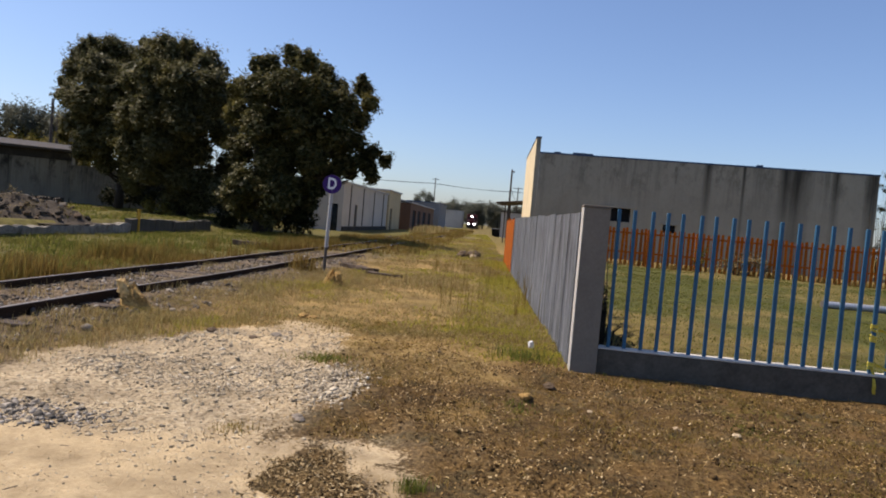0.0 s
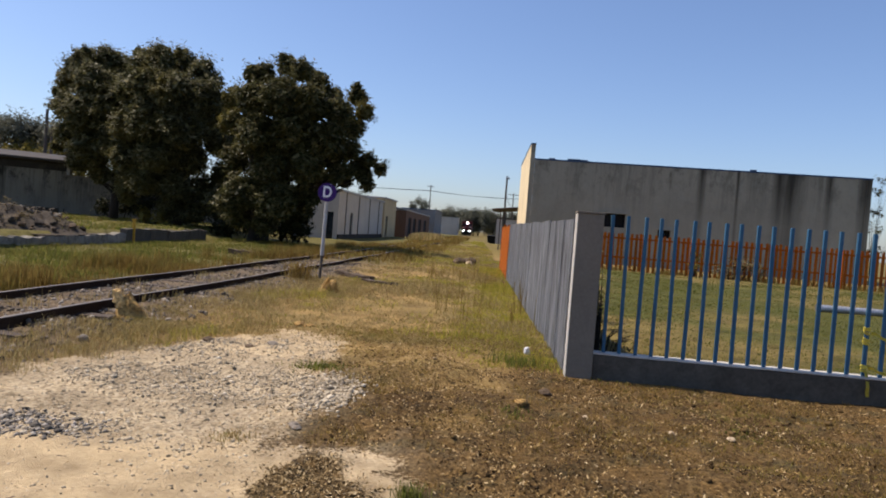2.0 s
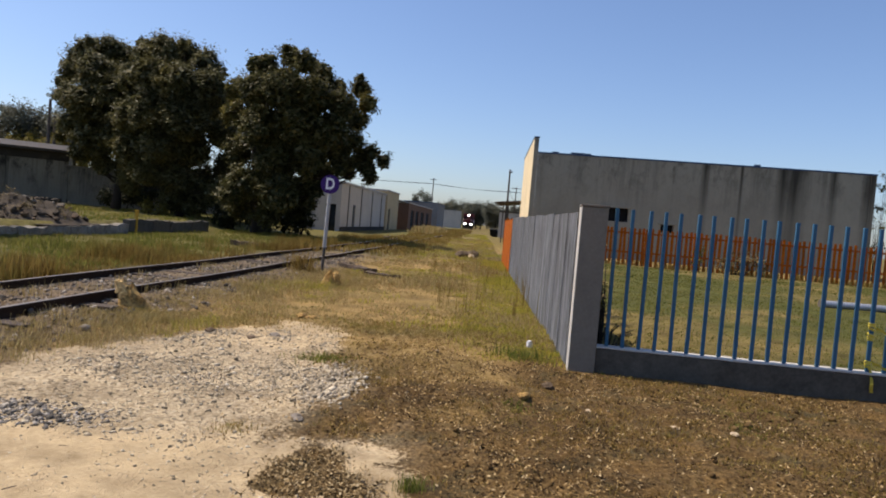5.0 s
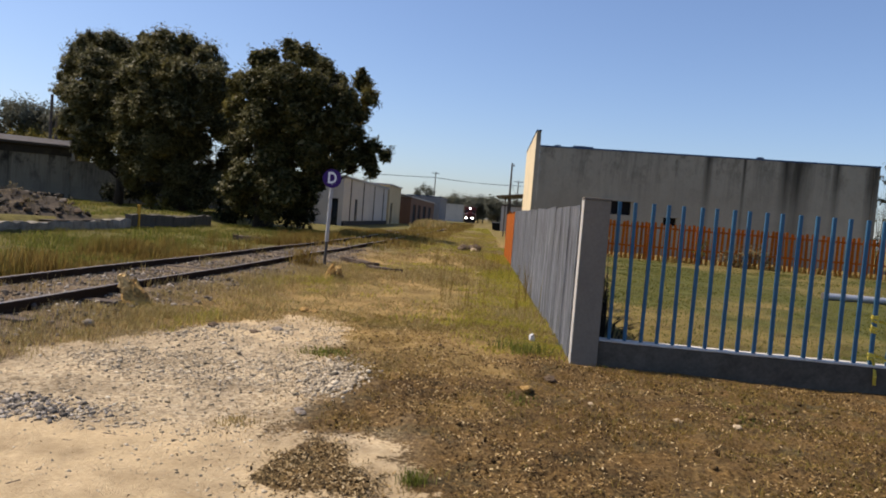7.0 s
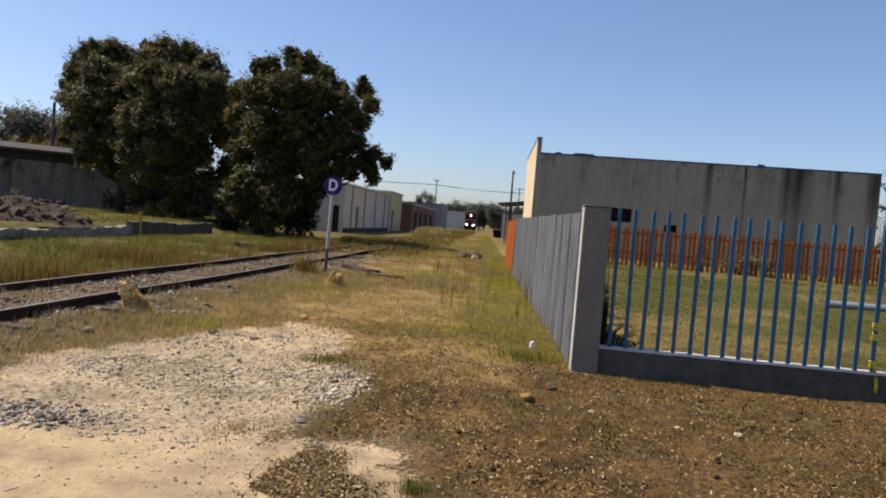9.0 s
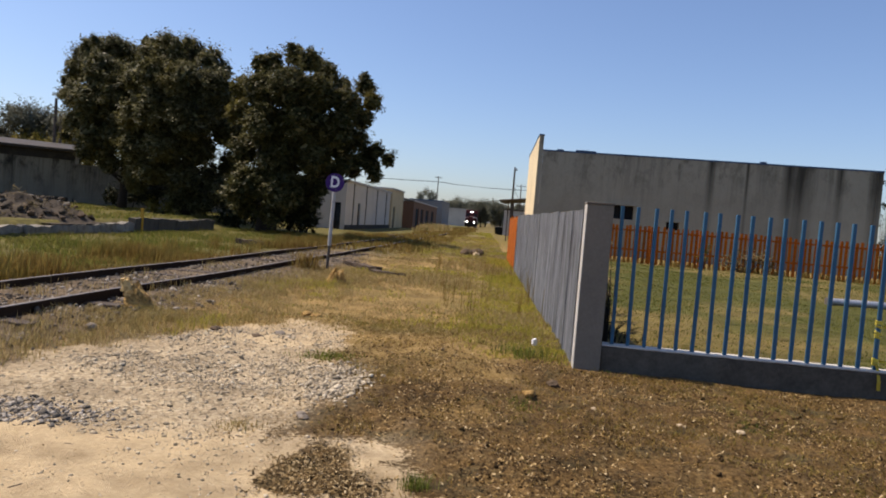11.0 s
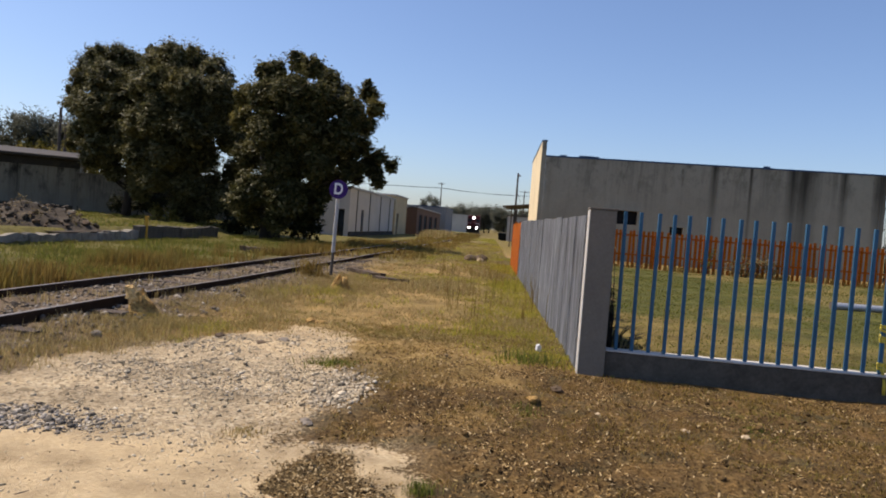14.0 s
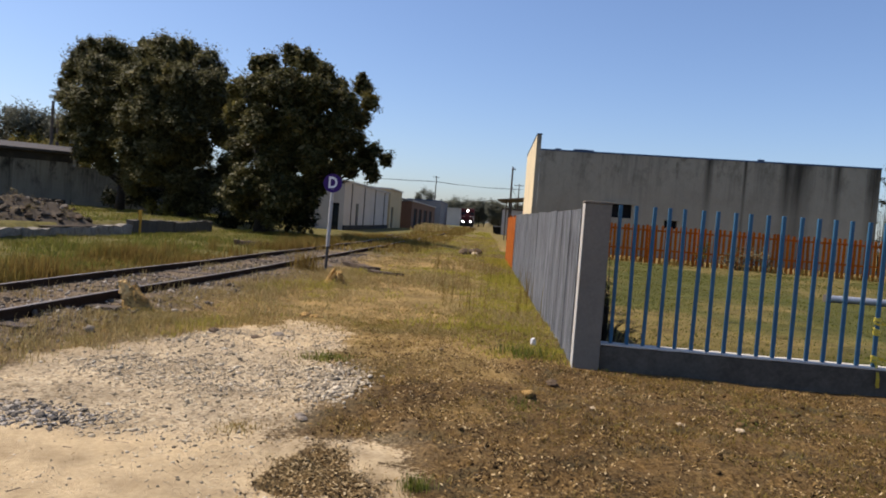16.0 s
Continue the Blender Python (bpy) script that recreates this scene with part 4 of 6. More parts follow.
# ---- trees ----
def leaf_cloud(name, clumps, n_sub, n_leaf, size, seed, material, spread=0.42, flat=1.0, core=0):
    """Leaves in small sprays over and inside a set of rounded masses (x, y, z, r)."""
    rng = np.random.default_rng(seed)
    pts, out = [], []
    for x, y, z, r in clumps:
        k = max(6, int(n_sub * r * r))
        d = rng.normal(size=(k, 3))
        d /= np.linalg.norm(d, axis=1)[:, None]
        rad = r * rng.uniform(0.2, 0.98, (k, 1)) ** 0.6
        c = np.array([x, y, z]) + d * rad * np.array([1, 1, flat])
        s = spread * min(1.0, 0.4 + 0.5 * r) * rng.uniform(0.5, 1.25, (k, 1, 1))
        reach = np.clip(rng.normal(size=(k, n_leaf, 1)), -1.5, 1.5) * 0.9 * s * (d + np.array([0, 0, 0.5]))[:, None, :]
        pts.append((c[:, None, :] + reach + np.clip(rng.normal(size=(k, n_leaf, 3)), -1.6, 1.6) * s * np.array([0.85, 0.85, 0.6])).reshape(-1, 3))
        out.append(np.repeat(d, n_leaf, 0))
    grow = [np.ones(len(q)) for q in pts]
    for x, y, z, r in clumps if core else ():
        k = int(core * r * r)
        d = rng.normal(size=(k, 3))
        d /= np.linalg.norm(d, axis=1)[:, None]
        pts.append(np.array([x, y, z]) + d * r * rng.uniform(0, 0.78, (k, 1)) ** 0.5)
        out.append(d)
        grow.append(np.full(k, 2.4))
    p = np.concatenate(pts)
    n = len(p)
    face = np.concatenate(out) * 0.4 + np.array([0, 0, 0.85]) + rng.normal(size=(n, 3)) * 0.5
    a = np.cross(face, rng.normal(size=(n, 3)))
    a /= np.linalg.norm(a, axis=1)[:, None]
    b = np.cross(face, a)
    b /= np.linalg.norm(b, axis=1)[:, None]
    L = size * rng.uniform(0.6, 1.4, (n, 1)) * np.concatenate(grow)[:, None]
    w = L * 0.42
    co = np.stack([p - a * L, p + b * w - a * L * 0.1, p + a * L, p - b * w - a * L * 0.1], 1).reshape(-1, 3)
    return raw_mesh(name, co, np.arange(n * 4), 4, material)


def tree(name, label, at, trunk_r, clumps, n_sub, n_leaf, size, seed, material, spread=0.42, trunks=1, fork=0.22, core=0):
    x0, y0 = at
    z0 = float(ground_z(x0, y0))
    clumps = [(x, y, z - z0, r) for x, y, z, r in clumps]
    f = base(name, label, "tree", pose(x0, y0, z0))
    rng = random.Random(seed)
    zs = [c[2] for c in clumps]
    low, high = min(zs), max(zs)
    bm = bmesh.new()
    for t in range(trunks):
        off = Vector((rng.uniform(-0.6, 0.6), rng.uniform(-0.5, 0.5), 0)) if t else Vector((0, 0, 0))
        top = Vector((rng.uniform(-0.4, 0.4) + off.x, rng.uniform(-0.4, 0.4), high * 0.72))
        pts, rad = [], []
        for i in range(9):
            u = i / 8
            pts.append(off.lerp(top, u) + Vector((0.12 * math.sin(5 * u + t), 0.12 * math.cos(4 * u), 0)) + Vector((0, 0, -0.3 if i == 0 else 0)))
            rad.append(trunk_r * (1.35 if i == 0 else 1 - 0.75 * u) * (0.75 if t else 1))
        sweep(bm, pts, rad, 10)
        for x, y, z, r in clumps[t::trunks]:
            u = max(fork, min(0.9, (z - 0.35 * (abs(x) + abs(y)) - 1.0) / (high * 0.72)))
            s = off.lerp(top, u)
            e = s.lerp(Vector((x, y, z)), 0.8)
            mid = s.lerp(e, 0.5) + Vector((rng.uniform(-0.3, 0.3), rng.uniform(-0.3, 0.3), -0.25))
            r0 = trunk_r * 0.34 * (1 - 0.5 * u)
            sweep(bm, [s, mid, e], [r0, r0 * 0.6, r0 * 0.18], 6)
            for _ in range(3):
                d = Vector((rng.uniform(-1, 1), rng.uniform(-1, 1), rng.uniform(-0.3, 1))).normalized() * r * 0.8
                sweep(bm, [mid.lerp(e, 0.6), e + d * 0.5, e + d], [r0 * 0.35, r0 * 0.22, 0.012], 5)
    part("trunk", bm, M_BARK, f, smooth=True)
    ob = new("crown", leaf_cloud(name + "_crown", clumps, n_sub, n_leaf, size, seed, material, spread, 1.0, core))
    ob.parent = f
    return f


CROWN_A = [(-2.7, 0.4, 11.5, 1.15), (-1.3, 0.8, 11.7, 1.11), (-4.1, 1, 10.2, 1.07), (-3.1, 2.6, 10.4, 1.63), (-0.6, -2.4, 9.6, 1.47), (-0.6, 1.4, 11.3, 1.26), (-3, -1.5, 8, 0.97), (-3.6, 2.2, 8, 1.71),
           (-1, -2.8, 7.4, 1.55), (-1.5, 2.6, 8.8, 1.82), (1.1, -2.9, 8.1, 1.63), (-2.7, -1.3, 6.1, 1.07), (-2.9, 2.2, 5.8, 1.71), (-0.7, -2, 5.4, 1.57), (-0.7, 2.5, 6.2, 1.82), (1.5, -2.5, 5.7, 1.65),
           (-1.8, -1.6, 4.3, 0.84), (-0.6, -0.9, 3.7, 0.89), (0.3, 1.6, 3.9, 1.32), (2, -2.1, 3.7, 1.22), (-4.8, 0.9, 9.3, 0.56), (-3.6, -1.1, 5.3, 0.49), (-3.9, 1, 11.3, 0.7), (-1.9, -1.2, 11.9, 0.36),
           (-1.5, 0.4, 12.3, 0.51)]
CROWN_B = [(-2.3, -1.2, 10.8, 0.95), (-1.1, -1.6, 11, 1.02), (-0.7, 1.2, 11.4, 1.09), (1.4, -1, 10.5, 0.95), (2.2, -0.9, 9.9, 0.62), (-3.7, 2.7, 9.9, 1.52), (-1.5, -2.5, 9, 1.36), (-1.5, 2.2, 9.6, 1.68),
           (0.5, -2.9, 8.7, 1.51), (0.4, 2.2, 9.2, 1.51), (2, -2.3, 8.5, 1.37), (-3.1, 1.9, 7.5, 1.59), (-1.1, -2.8, 6.9, 1.43), (-1.2, 2.6, 7.2, 1.7), (1, -3, 6.5, 1.51), (1.3, 1.3, 7.2, 1.05),
           (-2.4, 2.1, 5.2, 1.59), (-0.7, -2.1, 4.9, 1.46), (-0, 1.6, 5, 1.31), (1.1, -1.6, 4.8, 1.23), (-2.8, 1.4, 3.4, 1.22), (-1.5, -1.6, 3.3, 1.15), (-1, 2, 3, 1.33), (0.3, -1.4, 2.9, 1.23),
           (1.4, 0.6, 3.1, 1.03), (-0.5, -0.5, 1.6, 0.84), (1.2, -0.6, 1.5, 0.92), (-2.4, 1.1, 12.1, 0.35), (-3.1, -0.1, 11.6, 0.38), (-0.3, -0.6, 11.7, 0.33), (2.4, -0.1, 8.5, 1.02), (2.1, 2, 6.4, 1.24),
           (3.1, -1.4, 6, 1.15), (2.5, 1.6, 4, 1.14), (3.1, -1.6, 2.2, 0.98), (-3.6, 0.8, 2.3, 0.86), (-4.5, 2.1, 9.3, 1.24), (-2.9, -1.3, 8.8, 1.15), (-4.5, 2.2, 7, 1.33), (-2.7, -1.8, 6.6, 1.22),
           (-4.3, 1.8, 4.9, 1.23), (-2.9, -1.3, 4.6, 1.15)]
CROWN_C = [(-0.6, -1.4, 9.2, 0.63), (-0.1, -1, 9.5, 0.57), (0.5, 1.4, 10.5, 0.64), (1.9, -0.9, 9.7, 0.71), (2.5, 0.8, 9.5, 0.74), (3.3, 1.3, 8.7, 0.75), (4.8, 1.4, 8.9, 0.6), (5.4, -0.5, 7.8, 0.58),
           (-1.9, -0.4, 8, 0.72), (-1.4, 1.8, 8.3, 1.14), (-0.4, -2, 7.7, 1.04), (0.3, 1.7, 8.6, 1.37), (1.2, -2.4, 7.9, 1.23), (1.9, 2.2, 8.4, 1.23), (2.7, -2.2, 7.7, 1.1), (4.2, -1.4, 7.4, 0.91),
           (4.7, 1.4, 7.1, 0.75), (-1.7, -1.3, 6.5, 0.78), (-1.2, 2, 6.4, 1.38), (-0, -2.2, 5.9, 1.24), (0.8, 2.9, 6.7, 1.56), (1.9, -2.2, 6.1, 1.38)]
CROWN_D = [(3, 2.3, 6.4, 1.23), (3.7, -1.9, 5.9, 1.11), (4.8, -0.6, 5.6, 0.72), (5.9, -0.6, 5.1, 0.5), (6.6, -1, 4.6, 0.43), (6, -1.3, 3.7, 0.42), (4.8, -1.1, 4.3, 0.53), (-1.8, 0.6, 4.7, 0.96),
           (-0.3, 2.7, 4.3, 1.4), (0.7, -1.8, 4, 1.25), (2, 1.4, 4.6, 1.13), (2.7, -2.2, 4.3, 1.03), (3.2, 0.1, 5, 0.48), (-1.7, 1.7, 2.8, 1.14), (-0.8, -1.5, 2.7, 1.05), (0.3, 2.1, 2.4, 1.3),
           (1.3, -2.3, 2.4, 1.17), (1.9, -0.1, 2.6, 0.87), (-1.4, -0.2, 1.4, 0.72), (0.5, -1.4, 1.2, 0.84), (1.4, 1.3, 1.3, 0.68), (4.2, -1.4, 3.9, 0.39), (0.6, -0, 10.6, 0.26), (4.7, 1, 9.4, 0.3),
           (0.2, 1.4, 5.4, 1.05), (1, -1.8, 5.1, 0.97), (2.4, 1.4, 3.6, 0.83), (3.7, 0.4, 5.3, 0.88), (5.2, 0.9, 4.8, 0.75), (-1.6, -1.2, 2.2, 0.85), (5.7, -0.2, 4.2, 0.51), (2.9, -1.1, 2.8, 0.64),
           (2, 1.1, 2, 0.67), (3.2, -0.6, 4, 0.57), (4, -0.1, 4.4, 0.62), (4.4, 1.5, 3.9, 0.45), (3.3, 1.1, 3.5, 0.41)]
tree("shade_tree", "large dark green shade tree with pale patches for sunlit leaves", (-23.4, 50.0), 0.30, CROWN_A, 36, 54, 0.085, 11, M_LEAF_1, 0.25, core=800)
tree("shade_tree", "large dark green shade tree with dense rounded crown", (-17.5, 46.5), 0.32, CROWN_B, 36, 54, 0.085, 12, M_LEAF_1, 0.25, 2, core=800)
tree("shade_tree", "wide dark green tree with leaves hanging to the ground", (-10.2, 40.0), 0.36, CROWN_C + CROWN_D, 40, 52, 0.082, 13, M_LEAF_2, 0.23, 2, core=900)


def far_tree(x, y, h, w, seed, mat=None, label="distant hazy green tree"):
    rng = random.Random(seed)
    cl = [(rng.uniform(-0.32, 0.32) * w, rng.uniform(-0.3, 0.3) * w, h * rng.uniform(0.35, 0.85), w * rng.uniform(0.16, 0.28)) for _ in range(9)]
    cl.append((0, 0, h - w * 0.16, w * 0.18))
    t = tree("far_tree", label, (x, y), 0.25, cl, max(4.0, 110 / w), 34, 0.016 * w + 0.07, seed, mat or M_LEAF_FAR, 0.055 * w)
    t["group"] = "trees along the skyline"


# ---- utility poles and wires ----
def utility_pole(x, y, h, arms=1, arm_w=2.2, yaw=0.0, z0=0.0):
    f = base("utility_pole", "weathered wooden utility pole with a crossarm", "utility pole", pose(x, y, z0, 0, 0, yaw), "utility poles")
    bm = bmesh.new()
    tube(bm, (0, 0, -0.5), (0, 0, h), 0.16, 0.11, 10)
    part("shaft", bm, M_POLE, f, smooth=False)
    for k in range(arms):
        z = h - 0.4 - k * 0.9
        bm = bmesh.new()
        box(bm, -arm_w / 2, -0.17, z, arm_w / 2, -0.115, z + 0.12)
        arm = part("crossarm", bm, M_POLE, f)
        for i in range(4):
            bm = bmesh.new()
            tube(bm, (-arm_w / 2 + 0.1 + i * (arm_w - 0.2) / 3, -0.14, z + 0.12), (-arm_w / 2 + 0.1 + i * (arm_w - 0.2) / 3, -0.14, z + 0.28), 0.05, 0.03, 8)
            part("insulator", bm, M_METAL, arm)
    return f


def cable(points, sag, r=0.02, label="thin black overhead cable"):
    bm = bmesh.new()
    for p, q in zip(points, points[1:]):
        p, q = Vector(p), Vector(q)
        prev = p
        for i in range(1, 13):
            u = i / 12
            c = p.lerp(q, u) - Vector((0, 0, 4 * sag * u * (1 - u)))
            tube(bm, prev, c, r, n=5, caps=False)
            prev = c
    return tagged(part("overhead_cable", bm, M_WIRE), label, "cable")

for k, (x, y, h, w) in enumerate(((-8, 232, 11.3, 7), (-2, 238, 8.0, 9), (6, 243, 8.5, 11), (11, 236, 9.2, 9), (17, 228, 8.2, 10), (23, 240, 8.6, 11), (29, 246, 8.5, 12), (3, 262, 8.5, 12), (14, 262, 8.5, 12), (-22, 246, 8, 12), (-36, 262, 12, 16), (44, 180, 10, 12), (60, 150, 9, 12), (-52, 270, 13, 16))):
    far_tree(x, y, h, w, 40 + k)
for k, (x, y, h, w) in enumerate(((-55.5, 82, 11.2, 9), (-61, 84, 10.5, 10), (-50, 80, 11.0, 7), (-68, 88, 10.5, 10), (-46.5, 84, 11.0, 7), (-48.5, 82, 10.8, 8), (-44.6, 80, 10.0, 8))):
    far_tree(x, y, h, w, 60 + k, label="tree on the rise behind the long warehouse")
far_tree(-38.5, 70, 6.8, 5, 71, M_LEAF_YEL, "yellowing tree behind the long warehouse")
far_tree(-46, 78, 7.5, 6, 72, M_LEAF_YEL, "yellowing tree behind the long warehouse")
utility_pole(-34.4, 60.5, 9.0, 0, z0=0.2)
utility_pole(-35.0, 62.5, 7.8, 0, z0=0.2)
utility_pole(8.45, 95, 9.35, 1, 1.6, 70)
utility_pole(-3.1, 170, 11.9, 1, 1.7)
utility_pole(17.2, 172, 11.5, 1, 2.4)
utility_pole(-40, 176, 12.2, 1, 2.4)
for dx, dz in ((-1.0, 0.0), (1.0, -0.05)):
    cable([(-40 + dx, 176, 11.0), (-3.1 + dx, 170, 10.6 + dz), (17.2 + dx, 172, 10.3 + dz), (70, 176, 10.4)], 0.35, 0.035)
cable([(8.45, 95, 7.0), (17.2, 172, 8.6)], 0.8, 0.03)

# ---- railway track ----
def rail_mesh(offset, y0, y1, n, head):
    """One rail swept along the track: foot, web and head in section, or the worn running strip alone."""
    sec = [(-0.07, 0.0), (0.07, 0.0), (0.07, 0.02), (0.012, 0.04), (0.012, 0.12), (0.036, 0.13), (0.036, 0.165), (-0.036, 0.165), (-0.036, 0.13), (-0.012, 0.12), (-0.012, 0.04), (-0.07, 0.02)]
    if head:
        sec = [(-0.033, 0.166), (0.033, 0.166), (0.030, 0.170), (-0.030, 0.170)]
    bm = bmesh.new()
    prev = None
    for i in range(n + 1):
        y = y0 + (y1 - y0) * (i / n) ** 1.6
        x = float(track_x(y))
        s = float(track_x(y + 0.5) - track_x(y - 0.5))
        nx, ny = 1 / math.hypot(1, s), -s / math.hypot(1, s)
        wob = 0.008 * math.sin(y * 0.7 + offset)
        ring = [bm.verts.new((x + nx * (offset + u), y + ny * (offset + u), v + 0.012 + wob)) for u, v in sec]
        if prev:
            for k in range(len(sec)):
                bm.faces.new((prev[k], prev[(k + 1) % len(sec)], ring[(k + 1) % len(sec)], ring[k]))
        else:
            bm.faces.new(ring)
        prev = ring
    bm.faces.new(prev[::-1])
    return bm


track = base("railway_track", "old railway track with rusty rails on half-buried ties", "railway track")
for off in (-0.755, 0.755):
    r = part("rail", rail_mesh(off, -8, 270, 160, False), M_RUST, track, "rust-brown steel rail")
    part("running_strip", rail_mesh(off, -8, 270, 160, True), M_RAILTOP, r, "bare worn top of the rail")
tie_me = None
trng = random.Random(8)
for k in range(110):
    y = -4 + k * 0.56
    m = pose(float(track_x(y)) + trng.uniform(-0.06, 0.06), y, 0.06 + trng.uniform(-0.03, 0.02), trng.uniform(-1, 1), trng.uniform(-1.2, 1.2), -5 + trng.uniform(-2, 2))
    if tie_me is None:
        bm = bmesh.new()
        box(bm, -1.25, -0.11, -0.14, 1.25, 0.11, 0.0, bev=0.012)
        t0 = part("tie", bm, M_TIE, track)
        tie_me = t0.data
        t0.matrix_basis = m
    else:
        shared("tie", tie_me, track, m)

# ---- grasses: tufts of tapered, bent blades ----
def blades(x, y, h, w, seed, material, name, lean=0.45, z=None):
    """One blade at each place: two bent, tapering pieces."""
    rng = np.random.default_rng(seed)
    n = len(x)
    z = (ground_z(x, y) if z is None else z) - 0.01
    h = h * rng.uniform(0.55, 1.25, n)
    a = rng.uniform(0, 2 * np.pi, n)
    k = rng.uniform(0.1, 1.0, n) * lean * h
    dx, dy = np.cos(a) * k, np.sin(a) * k
    b = a + rng.uniform(0.8, 2.3, n)
    wx, wy = np.cos(b) * w / 2, np.sin(b) * w / 2
    p0 = np.stack([x - wx, y - wy, z], 1)
    p1 = np.stack([x + wx, y + wy, z], 1)
    p2 = np.stack([x + dx * 0.35 + wx * 0.75, y + dy * 0.35 + wy * 0.75, z + h * 0.58], 1)
    p3 = np.stack([x + dx * 0.35 - wx * 0.75, y + dy * 0.35 - wy * 0.75, z + h * 0.58], 1)
    p4 = np.stack([x + dx, y + dy, z + h * 0.95], 1)
    co = np.stack([p0, p1, p2, p3, p4], 1).reshape(-1, 3)
    o = np.arange(n) * 5
    f = np.stack([o, o + 1, o + 2, o, o + 2, o + 3, o + 3, o + 2, o + 4], 1).ravel()
    return raw_mesh(name, co, f, 3, material)


def scatter(n, x0, x1, y0, y1, keep, seed, near=0.0, tuft=0, tuft_r=0.08):
    """Places in a rectangle, kept by a probability; near > 0 crowds them towards small y; tuft: places round each."""
    rng = np.random.default_rng(seed)
    u = rng.uniform(0, 1, n)
    y = y0 + (y1 - y0) * u ** (1 + near)
    x = rng.uniform(x0, x1, n)
    k = rng.uniform(0, 1, n) < keep(x, y)
    x, y = x[k], y[k]
    if tuft:
        x = np.repeat(x, tuft) + rng.normal(0, tuft_r, len(x) * tuft)
        y = np.repeat(y, tuft) + rng.normal(0, tuft_r, len(y) * tuft)
    return x, y


def off_sand(x, y):
    return step(0.2, -0.55, inside(SAND, x, y) + (fbm(x, y, 1.6, 11) - 0.5) * 0.6)


def off_track(x, y, a=1.0, b=1.9):
    return step(a, b, np.abs(x - track_x(y)))


def fence_x(y):
    return 1.54 + 0.052 * (y - 7.84)


def left_of_fence(x, y):
    return (x < fence_x(y) - 0.04).astype(float)


# weeds between the sand and the track
x, y = scatter(5200, -8, -1.0, 4.5, 18, lambda x, y: off_sand(x, y) * off_track(x, y, 0.85, 1.5) * (x > track_x(y)) * (x < track_x(y) + 3.4) * (0.08 + 0.82 * step(0.38, 0.62, fbm(x, y, 0.9, 31))), 1, 0.2, 30, 0.09)
x2, y2 = scatter(1900, -8, -3, 4.6, 10.5, lambda x, y: off_sand(x, y) * step(0.95, 1.25, x - track_x(y)) * step(2.6, 1.9, x - track_x(y)) * (0.25 + 0.75 * step(0.35, 0.55, fbm(x, y, 1.2, 131))), 101, 0.0, 26, 0.08)
x, y = np.concatenate([x, x2]), np.concatenate([y, y2])
stuff("dry_weeds", blades(x, y, 0.045 + 0.15 * vnoise(x, y, 1.3, 5) ** 1.5, 0.006, 2, M_STRAW, "dry_weeds", 0.9), "yellow-brown dry weeds at the edge of the track bed", "grass")
# tall brown grass beyond the far rail
x, y = scatter(16000, -12, -3, 7.5, 46, lambda x, y: (x < track_x(y) - 1.25) * step(-4.2, -2.2, x - track_x(y)) * step(0.3, 0.6, fbm(x, y, 0.5, 33)), 3, 0.45, 18, 0.13)
stuff("tall_grass", blades(x, y, 0.12 + 0.34 * step(0.4, 0.8, vnoise(x, y, 0.6, 9)), 0.013, 4, M_STRAW_BR, "tall_grass", 0.5), "tall brown seeding grass along the far rail", "grass")
x, y = scatter(5500, -13, -4, 8, 42, lambda x, y: (x < track_x(y) - 2.0) * step(0.0, 0.4, x - bank_x(y)) * (0.3 + 0.7 * step(0.4, 0.6, fbm(x, y, 0.35, 35))), 5, 0.45, 14, 0.16)
stuff("green_grass", blades(x, y, 0.09 + 0.1 * vnoise(x, y, 1, 3), 0.016, 6, M_LAWN, "green_grass", 0.6), "patchy green grass below the bank", "grass")
x, y = scatter(1300, -7, -1.5, 5.5, 17, lambda x, y: off_sand(x, y) * off_track(x, y, 1.2, 2.0) * (x > track_x(y)) * (x < track_x(y) + 3.2) * step(0.48, 0.62, fbm(x, y, 0.7, 39)), 51, 0.2, 26, 0.08)
stuff("green_weeds", blades(x, y, 0.07 + 0.12 * vnoise(x, y, 1.3, 5), 0.007, 52, M_GREENGR, "green_weeds", 0.9), "green weeds among the dry growth by the track", "grass")
# a few weeds between the rails
x, y = scatter(450, -7.5, -1, 9.5, 34, lambda x, y: (np.abs(x - track_x(y)) < 1.1) * step(0.5, 0.65, fbm(x, y, 0.6, 37)), 7, 0.5, 16, 0.08)
stuff("track_weeds", blades(x, y, 0.09 + 0.12 * vnoise(x, y, 2, 3), 0.009, 8, M_STRAW, "track_weeds", 0.6), "dry weeds growing between the rails", "grass")
# the open field between track and fence
x, y = scatter(17000, -6, 4.5, 9.2, 70, lambda x, y: off_sand(x, y) * off_track(x, y, 1.2, 2.2) * (x > track_x(y)) * left_of_fence(x, y) * step(0.4, 0.9, np.hypot(x - 1.25, (y - 32.4) / 2.5)) * (0.15 + 0.6 * step(0.35, 0.65, fbm(x, y, 0.7, 41))), 9, 0.9, 18, 0.14)
stuff("dry_grass", blades(x, y, 0.045 + 0.11 * step(0.45, 0.85, vnoise(x, y, 0.6, 8)), 0.008 + 0.0005 * y, 10, M_STRAW, "dry_grass", 0.9), "straw-coloured dry grass over the open ground", "grass")
x, y = scatter(6500, -5, 8.0, 10, 110, lambda x, y: off_track(x, y, 1.8, 3) * (x > track_x(y)) * left_of_fence(x, y) * (0.06 + step(0.42, 0.58, fbm(x, y, 0.22, 21)) * 0.7 * step(15, 22, y) + step(1.9, 0.3, fence_x(y) - x) * 0.7), 11, 0.9, 18, 0.14)
